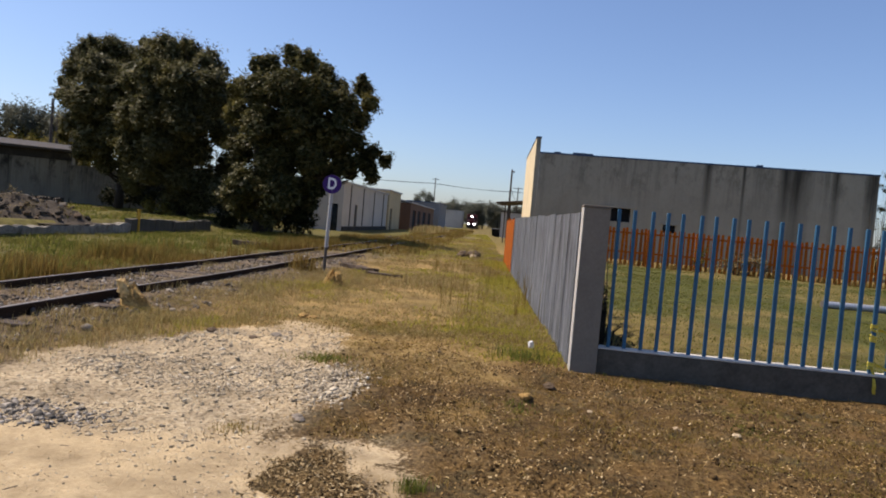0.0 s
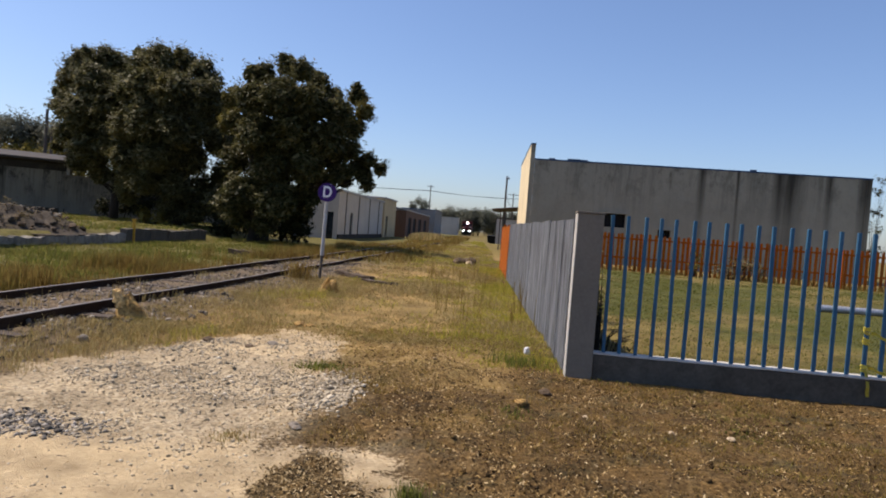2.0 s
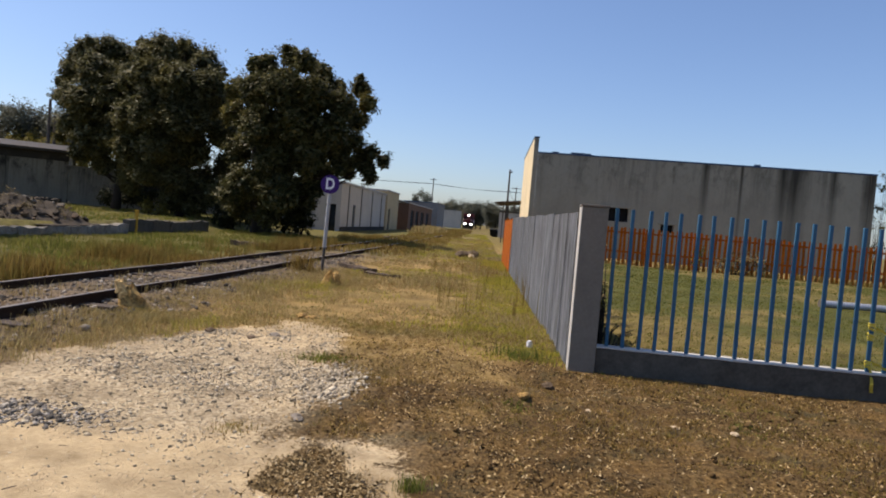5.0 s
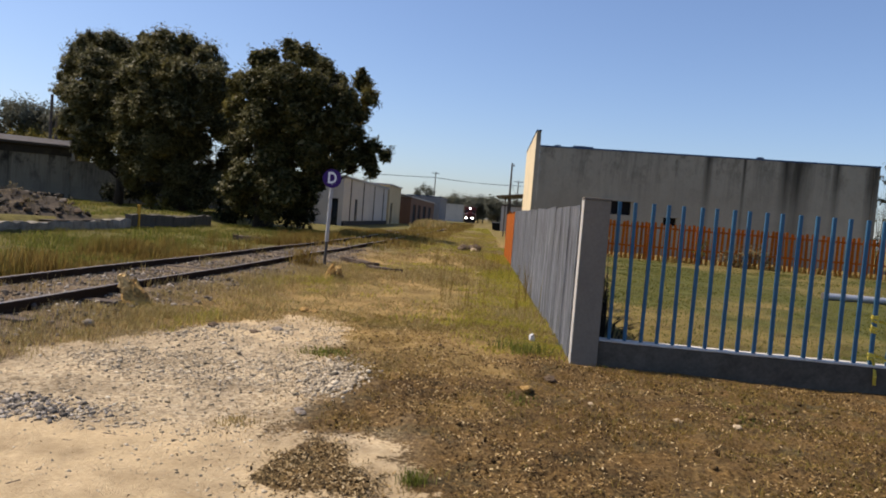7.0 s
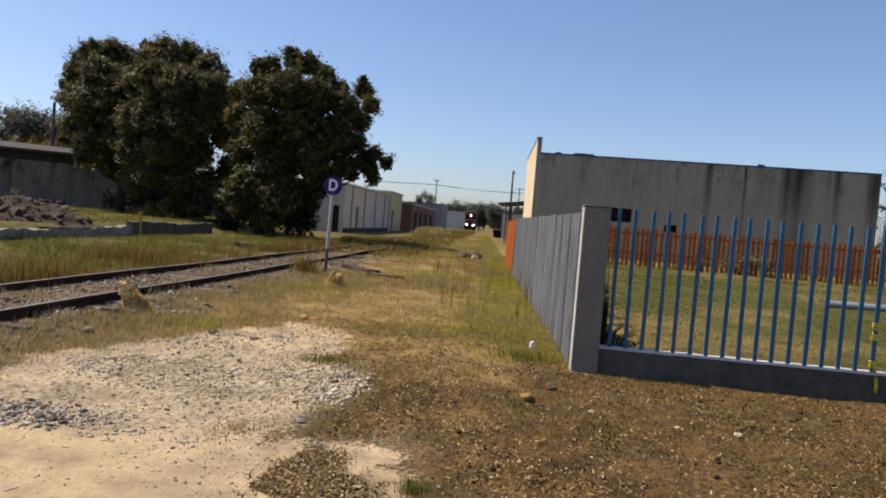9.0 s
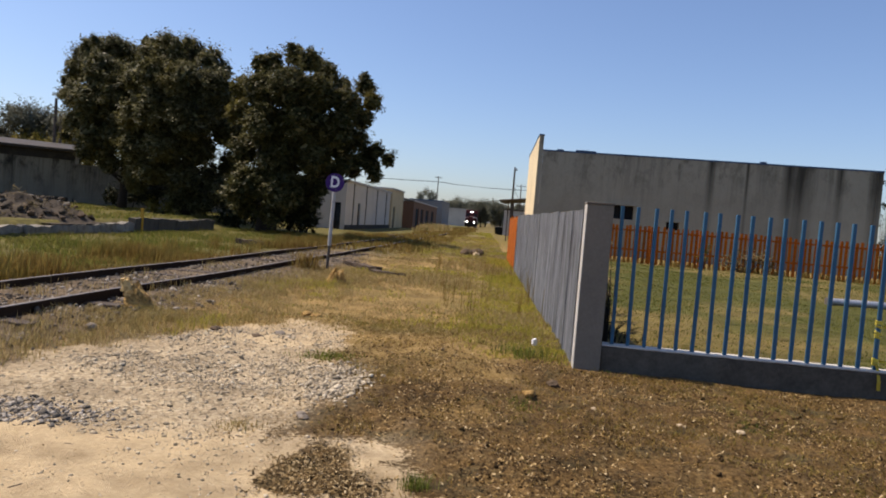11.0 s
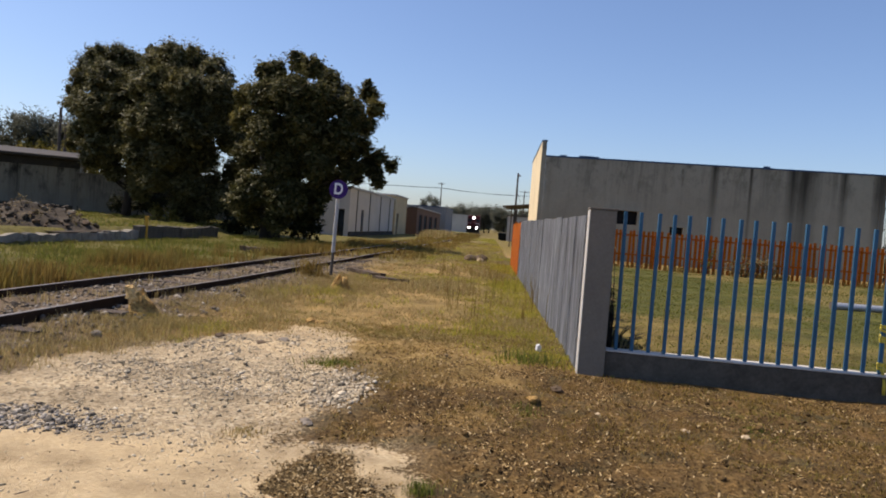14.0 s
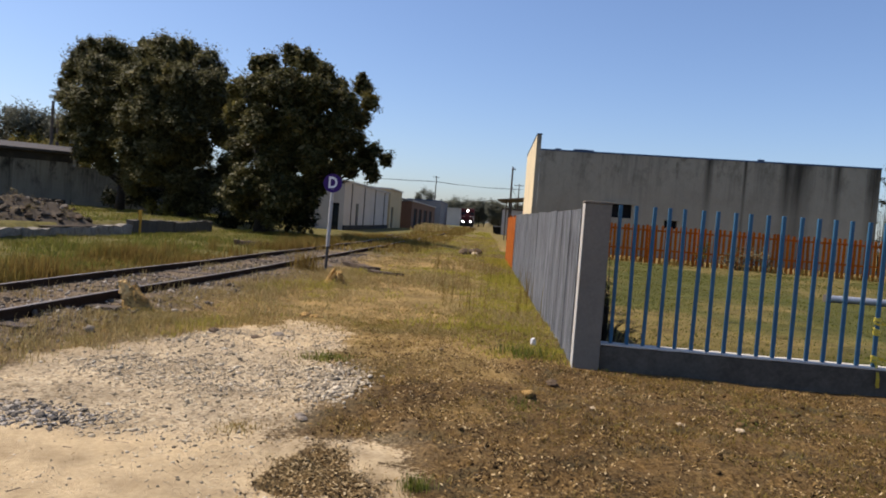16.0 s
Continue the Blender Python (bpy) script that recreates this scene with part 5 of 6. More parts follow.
stuff("green_tufts", blades(x, y, 0.04 + 0.07 * vnoise(x, y, 0.8, 2), 0.009 + 0.0005 * y, 12, M_GREENGR, "green_tufts", 0.8), "yellow-green grass tufts in the open ground", "grass")
# lush strip along the sheet fence
x, y = scatter(3000, -0.6, 3.2, 8.1, 24, lambda x, y: left_of_fence(x, y) * step(1.5, 0.2, fence_x(y) - x + 0.35 * (fbm(x, y, 1.2, 44) - 0.5)) * step(7.9, 8.8, y), 13, 0.9, 26, 0.08)
stuff("fence_grass", blades(x, y, 0.035 + 0.06 * vnoise(x, y, 1.2, 2), 0.008, 14, M_GREENGR, "fence_grass", 0.8), "bright yellow-green grass at the foot of the sheet fence", "grass")
# cropped dead grass over the brown foreground
x, y = scatter(9000, -1.6, 6.5, 2.6, 10.5, lambda x, y: off_sand(x, y) * (y < 7.75 - 0.1 * (x - 1.5) + 20 * (x < 1.5)) * (0.15 + 0.85 * step(0.4, 0.65, fbm(x, y, 0.9, 51))), 15, 0.2, 9, 0.05)
stuff("dead_grass", blades(x, y, 0.028 + 0.03 * vnoise(x, y, 2, 2), 0.0065, 16, M_STRAW_BR, "dead_grass", 1.6), "short dead brown grass over the foreground", "grass")
# yard lawn behind the bars
x, y = scatter(42000, 1.7, 26, 8.2, 39, lambda x, y: (x > fence_x(y) + 0.1) * (y < 40 - 0.17 * (x - 3.6)) * (0.5 + 0.5 * step(0.35, 0.6, fbm(x, y, 0.3, 25))), 17, 0.5, 3, 0.3)
stuff("lawn", blades(x, y, 0.022 + 0.035 * vnoise(x, y, 0.7, 2), 0.010 + 0.0005 * y, 18, M_LAWN, "lawn", 0.8), "dull green mown grass in the fenced yard", "grass")
# grass on the bank
x, y = scatter(3500, -36, -12, 14, 62, lambda x, y: step(0.3, 0.8, bank_x(y) - x) * step(0.3, 0.55, fbm(x, y, 0.4, 61)), 19, 0.4, 14, 0.2)
stuff("bank_grass", blades(x, y, 0.10 + 0.08 * vnoise(x, y, 0.7, 2), 0.03, 20, M_LAWN, "bank_grass", 0.8), "yellow-green grass on the raised bank", "grass")
# rank dry grass hiding the track further off
x, y = scatter(5200, -7, 8, 26, 150, lambda x, y: step(2.6, 1.2, np.abs(x - track_x(y) - 0.3)) * (0.25 + 0.75 * step(0.35, 0.6, fbm(x, y, 0.3, 83))) * step(24, 34, y), 23, 0.6, 14, 0.22)
stuff("rank_grass", blades(x, y, 0.14 + 0.22 * vnoise(x, y, 0.4, 2), 0.03 + 0.0004 * y, 24, M_STRAW_BR, "rank_grass", 0.7), "rank brown grass over the far track", "grass")
x, y = scatter(1500, -5.0, 1.5, 70, 98, lambda x, y: step(1.0, 0.3, np.hypot((x + 1.9 - 0.02 * (y - 80)) / 2.2, (y - 84) / 12)), 25, 0.0, 14, 0.25)
stuff("grass_mound", blades(x, y, 0.55 + 0.5 * vnoise(x, y, 0.5, 2), 0.06, 26, M_STRAW, "grass_mound", 0.5), "mound of tall straw-coloured grass by the workshops", "grass")
# taller green growth by the side pickets
x, y = scatter(600, 1.2, 3.4, 19, 36, lambda x, y: step(0.9, 0.1, np.abs(fence_x(y) - 0.25 - x)), 27, 0.0, 16, 0.12)
stuff("fence_grass", blades(x, y, 0.07 + 0.13 * vnoise(x, y, 0.8, 2), 0.016, 28, M_GREENGR, "fence_grass_tall", 0.5), "taller green grass at the foot of the picket fence", "grass")
# weeds at the foot of the back pickets
x, y = scatter(900, 4, 29, 35.5, 41, lambda x, y: step(0.7, 0.1, np.abs(40.35 - 0.1746 * (x - 3.65) - y)), 29, 0.0, 14, 0.15)
stuff("fence_weeds", blades(x, y, 0.16 + 0.3 * vnoise(x, y, 0.9, 2), 0.03, 30, M_STRAW_BR, "fence_weeds", 0.6), "brown weeds along the foot of the picket fence", "grass")
# wispy tall stalks standing over the open ground
x, y = scatter(70, -0.2, 2.0, 12, 34, lambda x, y: left_of_fence(x, y) * 0.8, 21, 0.7, 4, 0.06)
stuff("seed_stalks", blades(x, y, 0.55 + 0.35 * vnoise(x, y, 2, 2), 0.010, 22, M_STRAW_BR, "seed_stalks", 0.25), "thin brown seed stalks above the grass", "grass")


def tuft_thing(name, label, at, n, r, h, w, seed, mat):
    rng = np.random.default_rng(seed)
    x, y = at[0] + rng.normal(0, r, n), at[1] + rng.normal(0, r * 0.8, n)
    return tagged(new(name, blades(x, y, np.full(n, h), w, seed + 1, mat, name, 0.8)), label, "plant", "single weeds on the bare ground", "stuff")


tuft_thing("weed_tuft", "small dark green weed at the edge of the sand", (-0.06, 4.02), 140, 0.045, 0.10, 0.005, 90, M_DARKGREEN)
tuft_thing("weed_tuft", "low grey-green weed on the gravel edge", (-1.15, 7.35), 220, 0.16, 0.07, 0.010, 92, M_DARKGREEN)
tuft_thing("weed_tuft", "flat dry weed on the sand", (-1.35, 4.85), 150, 0.10, 0.05, 0.008, 94, M_STRAW)
tuft_thing("weed_tuft", "dark green weed by the sheet fence", (1.05, 8.3), 170, 0.16, 0.16, 0.010, 96, M_DARKGREEN)
tuft_thing("weed_tuft", "flat green weed on the brown litter", (2.65, 5.75), 120, 0.10, 0.04, 0.008, 98, M_DARKGREEN)
tuft_thing("weed_tuft", "flat green weed on the brown litter", (0.75, 5.9), 100, 0.08, 0.045, 0.008, 99, M_DARKGREEN)
tuft_thing("weed_tuft", "tall brown weed beside the sign", (-3.45, 17.5), 160, 0.20, 0.5, 0.016, 100, M_STRAW_BR)


# ---- gravel, ballast and litter ----
def pebbles(x, y, r, seed, material, name, flat=0.6, sink=0.25):
    """Small angular stones, each its own squashed, dented solid."""
    rng = np.random.default_rng(seed)
    bm = bmesh.new()
    bmesh.ops.create_icosphere(bm, subdivisions=1, radius=1.0)
    v = np.array([q.co for q in bm.verts])
    fidx = np.array([[q.index for q in fc.verts] for fc in bm.faces])
    bm.free()
    n = len(x)
    z = ground_z(x, y)
    a = rng.uniform(0, 2 * np.pi, n)
    sc = np.stack([r * rng.uniform(0.7, 1.4, n), r * rng.uniform(0.6, 1.1, n), r * flat * rng.uniform(0.7, 1.3, n)], 1)
    p = v[None] * (1 + rng.uniform(-0.28, 0.28, (n, len(v), 1))) * sc[:, None, :]
    c, s = np.cos(a)[:, None], np.sin(a)[:, None]
    p = np.stack([p[..., 0] * c - p[..., 1] * s, p[..., 0] * s + p[..., 1] * c, p[..., 2]], 2)
    p += np.stack([x, y, z + r * flat * (0.5 - sink)], 1)[:, None, :]
    f = (fidx[None] + (np.arange(n) * len(v))[:, None, None]).reshape(-1)
    return raw_mesh(name, p.reshape(-1, 3), f, 3, material)


def chips(x, y, size, seed, material, name):
    """Curled flakes lying about: dead leaves, bark, wood chips."""
    rng = np.random.default_rng(seed)
    n = len(x)
    z = ground_z(x, y) + rng.uniform(0.002, 0.02, n)
    a = rng.uniform(0, 2 * np.pi, n)
    L, W = size * rng.uniform(0.5, 1.5, n), size * rng.uniform(0.2, 0.6, n)
    tx, ty = rng.normal(0, 0.45, n), rng.normal(0, 0.35, n)
    co = []
    for u, v in ((-1, -1), (1, -1), (1, 1), (-1, 1)):
        lx, ly = u * L / 2, v * W / 2
        co.append(np.stack([x + np.cos(a) * lx - np.sin(a) * ly, y + np.sin(a) * lx + np.cos(a) * ly, z + np.maximum(-0.012, tx * lx + ty * ly + (u * v) * size * 0.08)], 1))
    return raw_mesh(name, np.stack(co, 1).reshape(-1, 3), np.arange(n * 4), 4, material)


on_sand = lambda x, y: step(-0.1, 0.25, inside(SAND, x, y) + (fbm(x, y, 1.6, 11) - 0.5) * 0.5)
x, y = scatter(48000, -5.5, -0.5, 4.3, 9.6, lambda x, y: on_sand(x, y) * step(4.35, 4.9, y + 0.1 * (x + 2)) * (0.12 + 0.88 * step(0.42, 0.68, fbm(x, y, 1.1, 71))), 31, 0.0)
stuff("gravel", pebbles(x, y, np.random.default_rng(1).gamma(1.5, 0.0034, len(x)) + 0.0028, 32, M_STONES, "gravel"), "loose pale gravel on the sand", "gravel")
x, y = scatter(2600, -5.5, -0.4, 4.7, 9.0, lambda x, y: on_sand(x, y) * (0.05 + 0.95 * step(0.45, 0.66, fbm(x, y, 0.9, 171))), 131, 0.0)
stuff("gravel", pebbles(x, y, np.random.default_rng(11).gamma(2.0, 0.0042, len(x)) + 0.006, 132, M_STONES, "gravel_coarse", 0.5, 0.1), "coarse broken stones lying among the gravel", "gravel")
x, y = scatter(7000, -1.3, -0.45, 5.3, 7.6, lambda x, y: step(0.55, 0.1, np.hypot((x + 0.88) / 0.75, (y - 6.35) / 1.9)), 33)
stuff("gravel", pebbles(x, y, np.random.default_rng(2).gamma(2.5, 0.0036, len(x)) + 0.004, 34, M_STONES, "gravel_edge"), "whitish crushed stone along the edge of the sand", "gravel")
x, y = scatter(8000, -4.2, -1.9, 4.4, 5.5, lambda x, y: step(0.9, 0.2, np.hypot((x + 3.0) / 1.1, (y - 4.85) / 0.42)), 35)
stuff("gravel", pebbles(x, y, np.random.default_rng(3).gamma(2.3, 0.0036, len(x)) + 0.0035, 36, M_BLUESTONE, "gravel_blue"), "heap of blue-grey crushed stone on the sand", "gravel")
x, y = scatter(19000, -8.5, -1.5, 5.5, 26, lambda x, y: step(2.1, 1.2, np.abs(x - track_x(y) - 0.15)) * (0.3 + 0.7 * step(0.4, 0.6, fbm(x, y, 0.8, 73))), 37, 0.5)
stuff("ballast", pebbles(x, y, np.random.default_rng(4).gamma(3.0, 0.0052, len(x)) + 0.007, 38, M_BALLAST, "ballast", 0.75), "grey crushed-stone ballast between and beside the rails", "ballast")
x, y = scatter(7000, -4.5, 0.2, 2.6, 4.8, lambda x, y: 0.7 * on_sand(x, y) * step(0.45, 0.7, fbm(x, y, 1.4, 75)), 39)
stuff("gravel", pebbles(x, y, np.random.default_rng(5).gamma(2.0, 0.0022, len(x)) + 0.002, 40, M_STONES, "grit"), "scattered grit on bare sand", "gravel")
x, y = scatter(120000, -1.6, 6.8, 2.5, 11, lambda x, y: np.maximum(off_sand(x, y), 0.4 * step(0.7, 0.1, inside(SAND, x, y)) * (x > -2.2) * (y > 4.6)) * (y < 7.75 - 0.1 * (x - 1.5) + 20 * (x < 1.45)) * step(11, 8.5, y) * (0.25 + 0.75 * step(0.35, 0.65, fbm(x, y, 1.2, 77))), 41, 0.15)
stuff("leaf_litter", chips(x, y, 0.019, 42, M_CHIPS, "leaf_litter"), "brown dead leaves and chips over the bare soil", "litter")
x, y = scatter(7000, -1.2, 0.0, 3.5, 4.9, lambda x, y: step(-0.16, 0.10, inside(ISLAND, x, y) + 0.35 * (fbm(x, y, 3.5, 79) - 0.5)) ** 1.5, 43)
stuff("leaf_litter", chips(x, y, 0.021, 44, M_CHIPS_PALE, "leaf_litter_patch"), "patch of brown chips and leaves on the sand", "litter")
x, y = scatter(7000, -4.5, -0.2, 2.6, 9.8, lambda x, y: on_sand(x, y) * (0.12 + 0.7 * step(0.7, 0.0, inside(SAND, x, y)) * step(-2.8, -1.6, x)), 45)
stuff("leaf_litter", chips(x, y, 0.014, 46, M_CHIPS, "leaf_litter_sand"), "stray dead leaves on the sand", "litter")

x, y = scatter(12000, -1.6, 6.8, 2.5, 10.5, lambda x, y: off_sand(x, y) * (y < 7.75 - 0.1 * (x - 1.5) + 20 * (x < 1.45)) * step(10.5, 8, y) * step(0.4, 0.7, fbm(x, y, 1.5, 87)), 47, 0.1)
stuff("soil_clods", pebbles(x, y, np.random.default_rng(6).gamma(1.6, 0.0042, len(x)) + 0.003, 48, M_CLOD, "soil_clods", 0.7), "dark crumbs of soil and bark among the litter", "soil")
# ---- letter sign ----
def letter_sign():
    x, y = -3.02, 18.1
    f = base("railway_sign", "round purple sign with a white letter on a slim white post", "sign", pose(x, y, float(ground_z(x, y)), 0, 1.2, 4))
    bm = bmesh.new()
    tube(bm, (0, 0, -0.2), (0, 0, 0.62), 0.038, n=12)
    part("post_foot", bm, M_SIGNPOLE_LOW, f, "dark bare steel lower post")
    bm = bmesh.new()
    tube(bm, (0, 0, 0.62), (0, 0, 2.15), 0.048, n=12)
    part("post", bm, M_SIGNPOLE, f)
    bm = bmesh.new()
    box(bm, -0.15, -0.062, 2.07, 0.19, -0.05, 2.42, Matrix.Translation((0, 0, 2.26)) @ Matrix.Rotation(radians(6), 4, "Y") @ Matrix.Translation((0, 0, -2.26)))
    part("back_plate", bm, M_METAL, f, "square grey back plate")
    bm = bmesh.new()
    tube(bm, (0, -0.066, 2.25), (0, -0.082, 2.25), 0.24, n=40)
    disc = part("disc", bm, M_PURPLE, f, "round purple disc")
    cu = bpy.data.curves.new("letter", "FONT")
    cu.body, cu.size, cu.align_x, cu.align_y, cu.extrude, cu.offset = "D", 0.40, "CENTER", "CENTER", 0.003, 0.011
    tmp = new("letter_curve", cu)
    bpy.context.view_layer.update()
    me = bpy.data.meshes.new_from_object(tmp.evaluated_get(bpy.context.evaluated_depsgraph_get()))
    bpy.data.objects.remove(tmp)
    me.materials.append(M_WHITE)
    ob = shared("letter", me, disc, pose(0.0, -0.087, 2.25, 90, 0, 0) @ Matrix.Diagonal((0.8, 1.0, 1.0, 1.0)))
    tagged(ob, "white capital letter D")
    for dx in (-0.02, 0.02):
        bm = bmesh.new()
        tube(bm, (dx, -0.088, 2.41 if dx < 0 else 2.09), (dx, -0.082, 2.41 if dx < 0 else 2.09), 0.012)
        part("bolt", bm, M_METAL, disc)


letter_sign()


# ---- rocks, stumps, timber ----
def rock(label, at, r, mat, seed, flat=0.7, group="loose stones"):
    rng = random.Random(seed)
    bm = bmesh.new()
    bmesh.ops.create_icosphere(bm, subdivisions=3, radius=r)
    o = Vector((rng.uniform(0, 50), seed, 3))
    for v in bm.verts:
        d = v.co.normalized()
        v.co *= 1 + 0.35 * noise.noise(d * 1.3 + o) + 0.15 * noise.noise(d * 3.5 + o)
        v.co.z *= flat
        v.co.x *= 1.2
    z = float(ground_z(*at))
    ob = part("stone", bm, mat)
    ob.matrix_basis = pose(at[0], at[1], z + r * flat * 0.45, 0, 0, rng.uniform(0, 360))
    return tagged(ob, label, "stone", group)


rock("dark stone lying on the pale sand", (-2.70, 8.43), 0.055, M_ROCK_DK, 1)
rock("dark stone on the brown litter by the fence post", (1.20, 7.06), 0.05, M_ROCK_DK, 2)
rock("pale stone on the brown litter", (2.04, 5.73), 0.028, M_ROCK_PALE, 3)
rock("pale stone on the brown litter", (2.44, 5.49), 0.032, M_ROCK_PALE, 4, 0.5)
rock("orange-brown stone on the brown litter", (0.83, 6.07), 0.055, M_ROTWOOD, 5, 0.6)
rock("flat brown stone at the sand's edge", (-0.98, 5.2), 0.04, M_ROCK, 6, 0.4)
rock("small pale stone on the litter", (1.35, 5.85), 0.022, M_ROCK_PALE, 7)
rock("small pale stone on the litter", (3.3, 4.6), 0.026, M_ROCK_PALE, 8)
rock("flat grey stone at the sand's far edge", (-1.95, 8.6), 0.07, M_ROCK, 9, 0.35)
rock("flat grey stone at the sand's far edge", (-2.15, 8.3), 0.06, M_ROCK_DK, 10, 0.35)
rock("grey stone in the grass", (1.04, 33.0), 0.28, M_ROCK_DK, 11, 0.7)
rock("pale-topped stone in the grass", (1.50, 33.1), 0.30, M_ROCK_DK, 12, 0.7)
rock("pale-topped stone in the grass", (1.46, 32.75), 0.17, M_ROCK_PALE, 13, 0.7)
rock("grey stone beside the ballast", (-4.55, 10.2), 0.10, M_ROCK_DK, 14)
rock("grey stone beside the ballast", (-4.35, 9.7), 0.08, M_ROCK, 15)
rock("grey stone beside the ballast", (-4.75, 9.9), 0.07, M_ROCK_DK, 16)


def stump(label, at, r, h, seed, tilt, shards=7):
    """A broken, half-rotten stump: ragged ring of splinters with a pale torn top."""
    rng = random.Random(seed)
    z = float(ground_z(*at))
    f = base("tree_stump", label, "stump", pose(at[0], at[1], z - 0.03, tilt[0], tilt[1], 0))
    bm = bmesh.new()
    n, rows = 22, 7
    rings = []
    for j in range(rows):
        u = j / (rows - 1)
        ring = []
        for i in range(n):
            a = 2 * math.pi * i / n
            rr = r * (1.35 - 0.72 * u) * (1 + 0.3 * noise.noise(Vector((math.cos(a) * 1.5, math.sin(a) * 1.5, seed + u * 2))) + 0.2 * noise.noise(Vector((math.cos(a) * 5, math.sin(a) * 5, seed + u * 3))))
            hh = h * u * (1 + 0.8 * noise.noise(Vector((math.cos(a) * 2, math.sin(a) * 2, seed + 9))) + 0.4 * noise.noise(Vector((math.cos(a) * 6, math.sin(a) * 6, seed + 4))))
            ring.append(bm.verts.new((rr * math.cos(a), rr * math.sin(a), hh)))
        rings.append(ring)
    for p, q in zip(rings, rings[1:]):
        for i in range(n):
            bm.faces.new((p[i], p[(i + 1) % n], q[(i + 1) % n], q[i]))
    c = bm.verts.new((0, 0, h * 0.75))
    for i in range(n):
        bm.faces.new((rings[-1][i], rings[-1][(i + 1) % n], c))
    part("body", bm, M_ROTWOOD, f)
    for k in range(shards):
        a = rng.uniform(1.8, 5.2)
        bm = bmesh.new()
        s = rng.uniform(0.05, 0.09)
        box(bm, -s / 2, -s / 3, -s, s / 2, s / 3, s * 0.8, pose(r * 0.5 * math.cos(a), r * 0.5 * math.sin(a), h * rng.uniform(0.7, 1.4), rng.uniform(-30, 30), rng.uniform(-30, 30), rng.uniform(0, 90)), 0.012)
        part("splinter", bm, M_CUTWOOD, f, "pale freshly broken wood")


stump("broken rotten stump with pale splintered top in the weeds", (-4.12, 9.5), 0.15, 0.29, 3, (6, -16), 18)
stump("low brown rotten stump in dry grass", (-2.30, 15.0), 0.19, 0.26, 8, (8, 14), 2)


def timber(name, label, a, b, w, h, mat, seed, z=0.0):
    a, b = Vector(a), Vector(b)
    L = (b - a).length
    bm = bmesh.new()
    vs = box(bm, 0, -w / 2, 0, L, w / 2, h)
    bmesh.ops.subdivide_edges(bm, edges=[e for e in bm.edges if e.calc_length() > L * 0.8], cuts=10)
    bmesh.ops.subdivide_edges(bm, edges=bm.edges[:], cuts=1, use_grid_fill=True)
    for v in bm.verts:
        v.co += Vector((0, 0.12 * w, 0.14 * h)) * noise.noise(v.co * 4 + Vector((seed, 0, 0))) * 2
    ob = part(name, bm, mat)
    ob.matrix_basis = line_matrix(a, b, float(ground_z(a.x, a.y)) - 0.01 + z)
    return tagged(ob, label, "timber")


timber("old_tie", "dark weathered railway tie lying in the grass", (-2.85, 20.3), (-1.75, 18.9), 0.2, 0.11, M_LOG, 2)
timber("broken_board", "grey broken board in the grass", (-1.95, 18.6), (-1.0, 18.1), 0.15, 0.07, M_LOG, 5)
timber("pale_stick", "short pale stick on the dry ground", (-0.98, 9.45), (-0.62, 9.2), 0.03, 0.02, M_CUTWOOD, 7)
timber("old_tie", "dark railway tie lying beyond the track", (-7.9, 26.5), (-6.5, 25.9), 0.24, 0.2, M_LOG, 9)
rock("crumbling brown lump of rotten wood at the sand's edge", (-1.95, 10.2), 0.07, M_ROTWOOD, 17, 0.5)
rock("crumbling brown lump of rotten wood at the sand's edge", (-1.78, 10.12), 0.085, M_ROTWOOD, 18, 0.4)
# added slab darkens the ground where tree shadow crosses by the far track
timber("broken_board", "long dark slab for the shadow band beside the far track", (-4.6, 46.5), (-2.0, 56.0), 0.5, 0.22, M_LOG, 13)

timber("twig", "dark broken twig on the pale sand", (-2.27, 4.31), (-2.09, 4.27), 0.012, 0.012, M_LOG, 21)
timber("twig", "dark broken twig on the pale sand", (-2.22, 4.36), (-2.14, 4.22), 0.010, 0.010, M_LOG, 22)
timber("twig", "dark broken twig on the pale sand", (-2.1, 4.48), (-1.93, 4.46), 0.012, 0.012, M_LOG, 23)
timber("twig", "short dark twig lying on bare sand", (-2.16, 3.57), (-2.12, 3.63), 0.012, 0.012, M_LOG, 24)
rock("flat dark stone at the edge of the gravel", (-0.95, 5.14), 0.038, M_ROCK, 27, 0.35)
# crumpled white litter by the fence
bm = bmesh.new()
bmesh.ops.create_icosphere(bm, subdivisions=3, radius=0.042)
for v in bm.verts:
    v.co *= 1 + 0.55 * noise.noise(v.co * 22) + 0.2 * noise.noise(v.co * 60)
ob = part("crumpled_bag", bm, M_PLASTIC_W)
ob.matrix_basis = pose(1.22, 8.85, 0.10, 20, 30, 0)
tagged(ob, "crumpled white plastic bag caught in the grass", "litter")


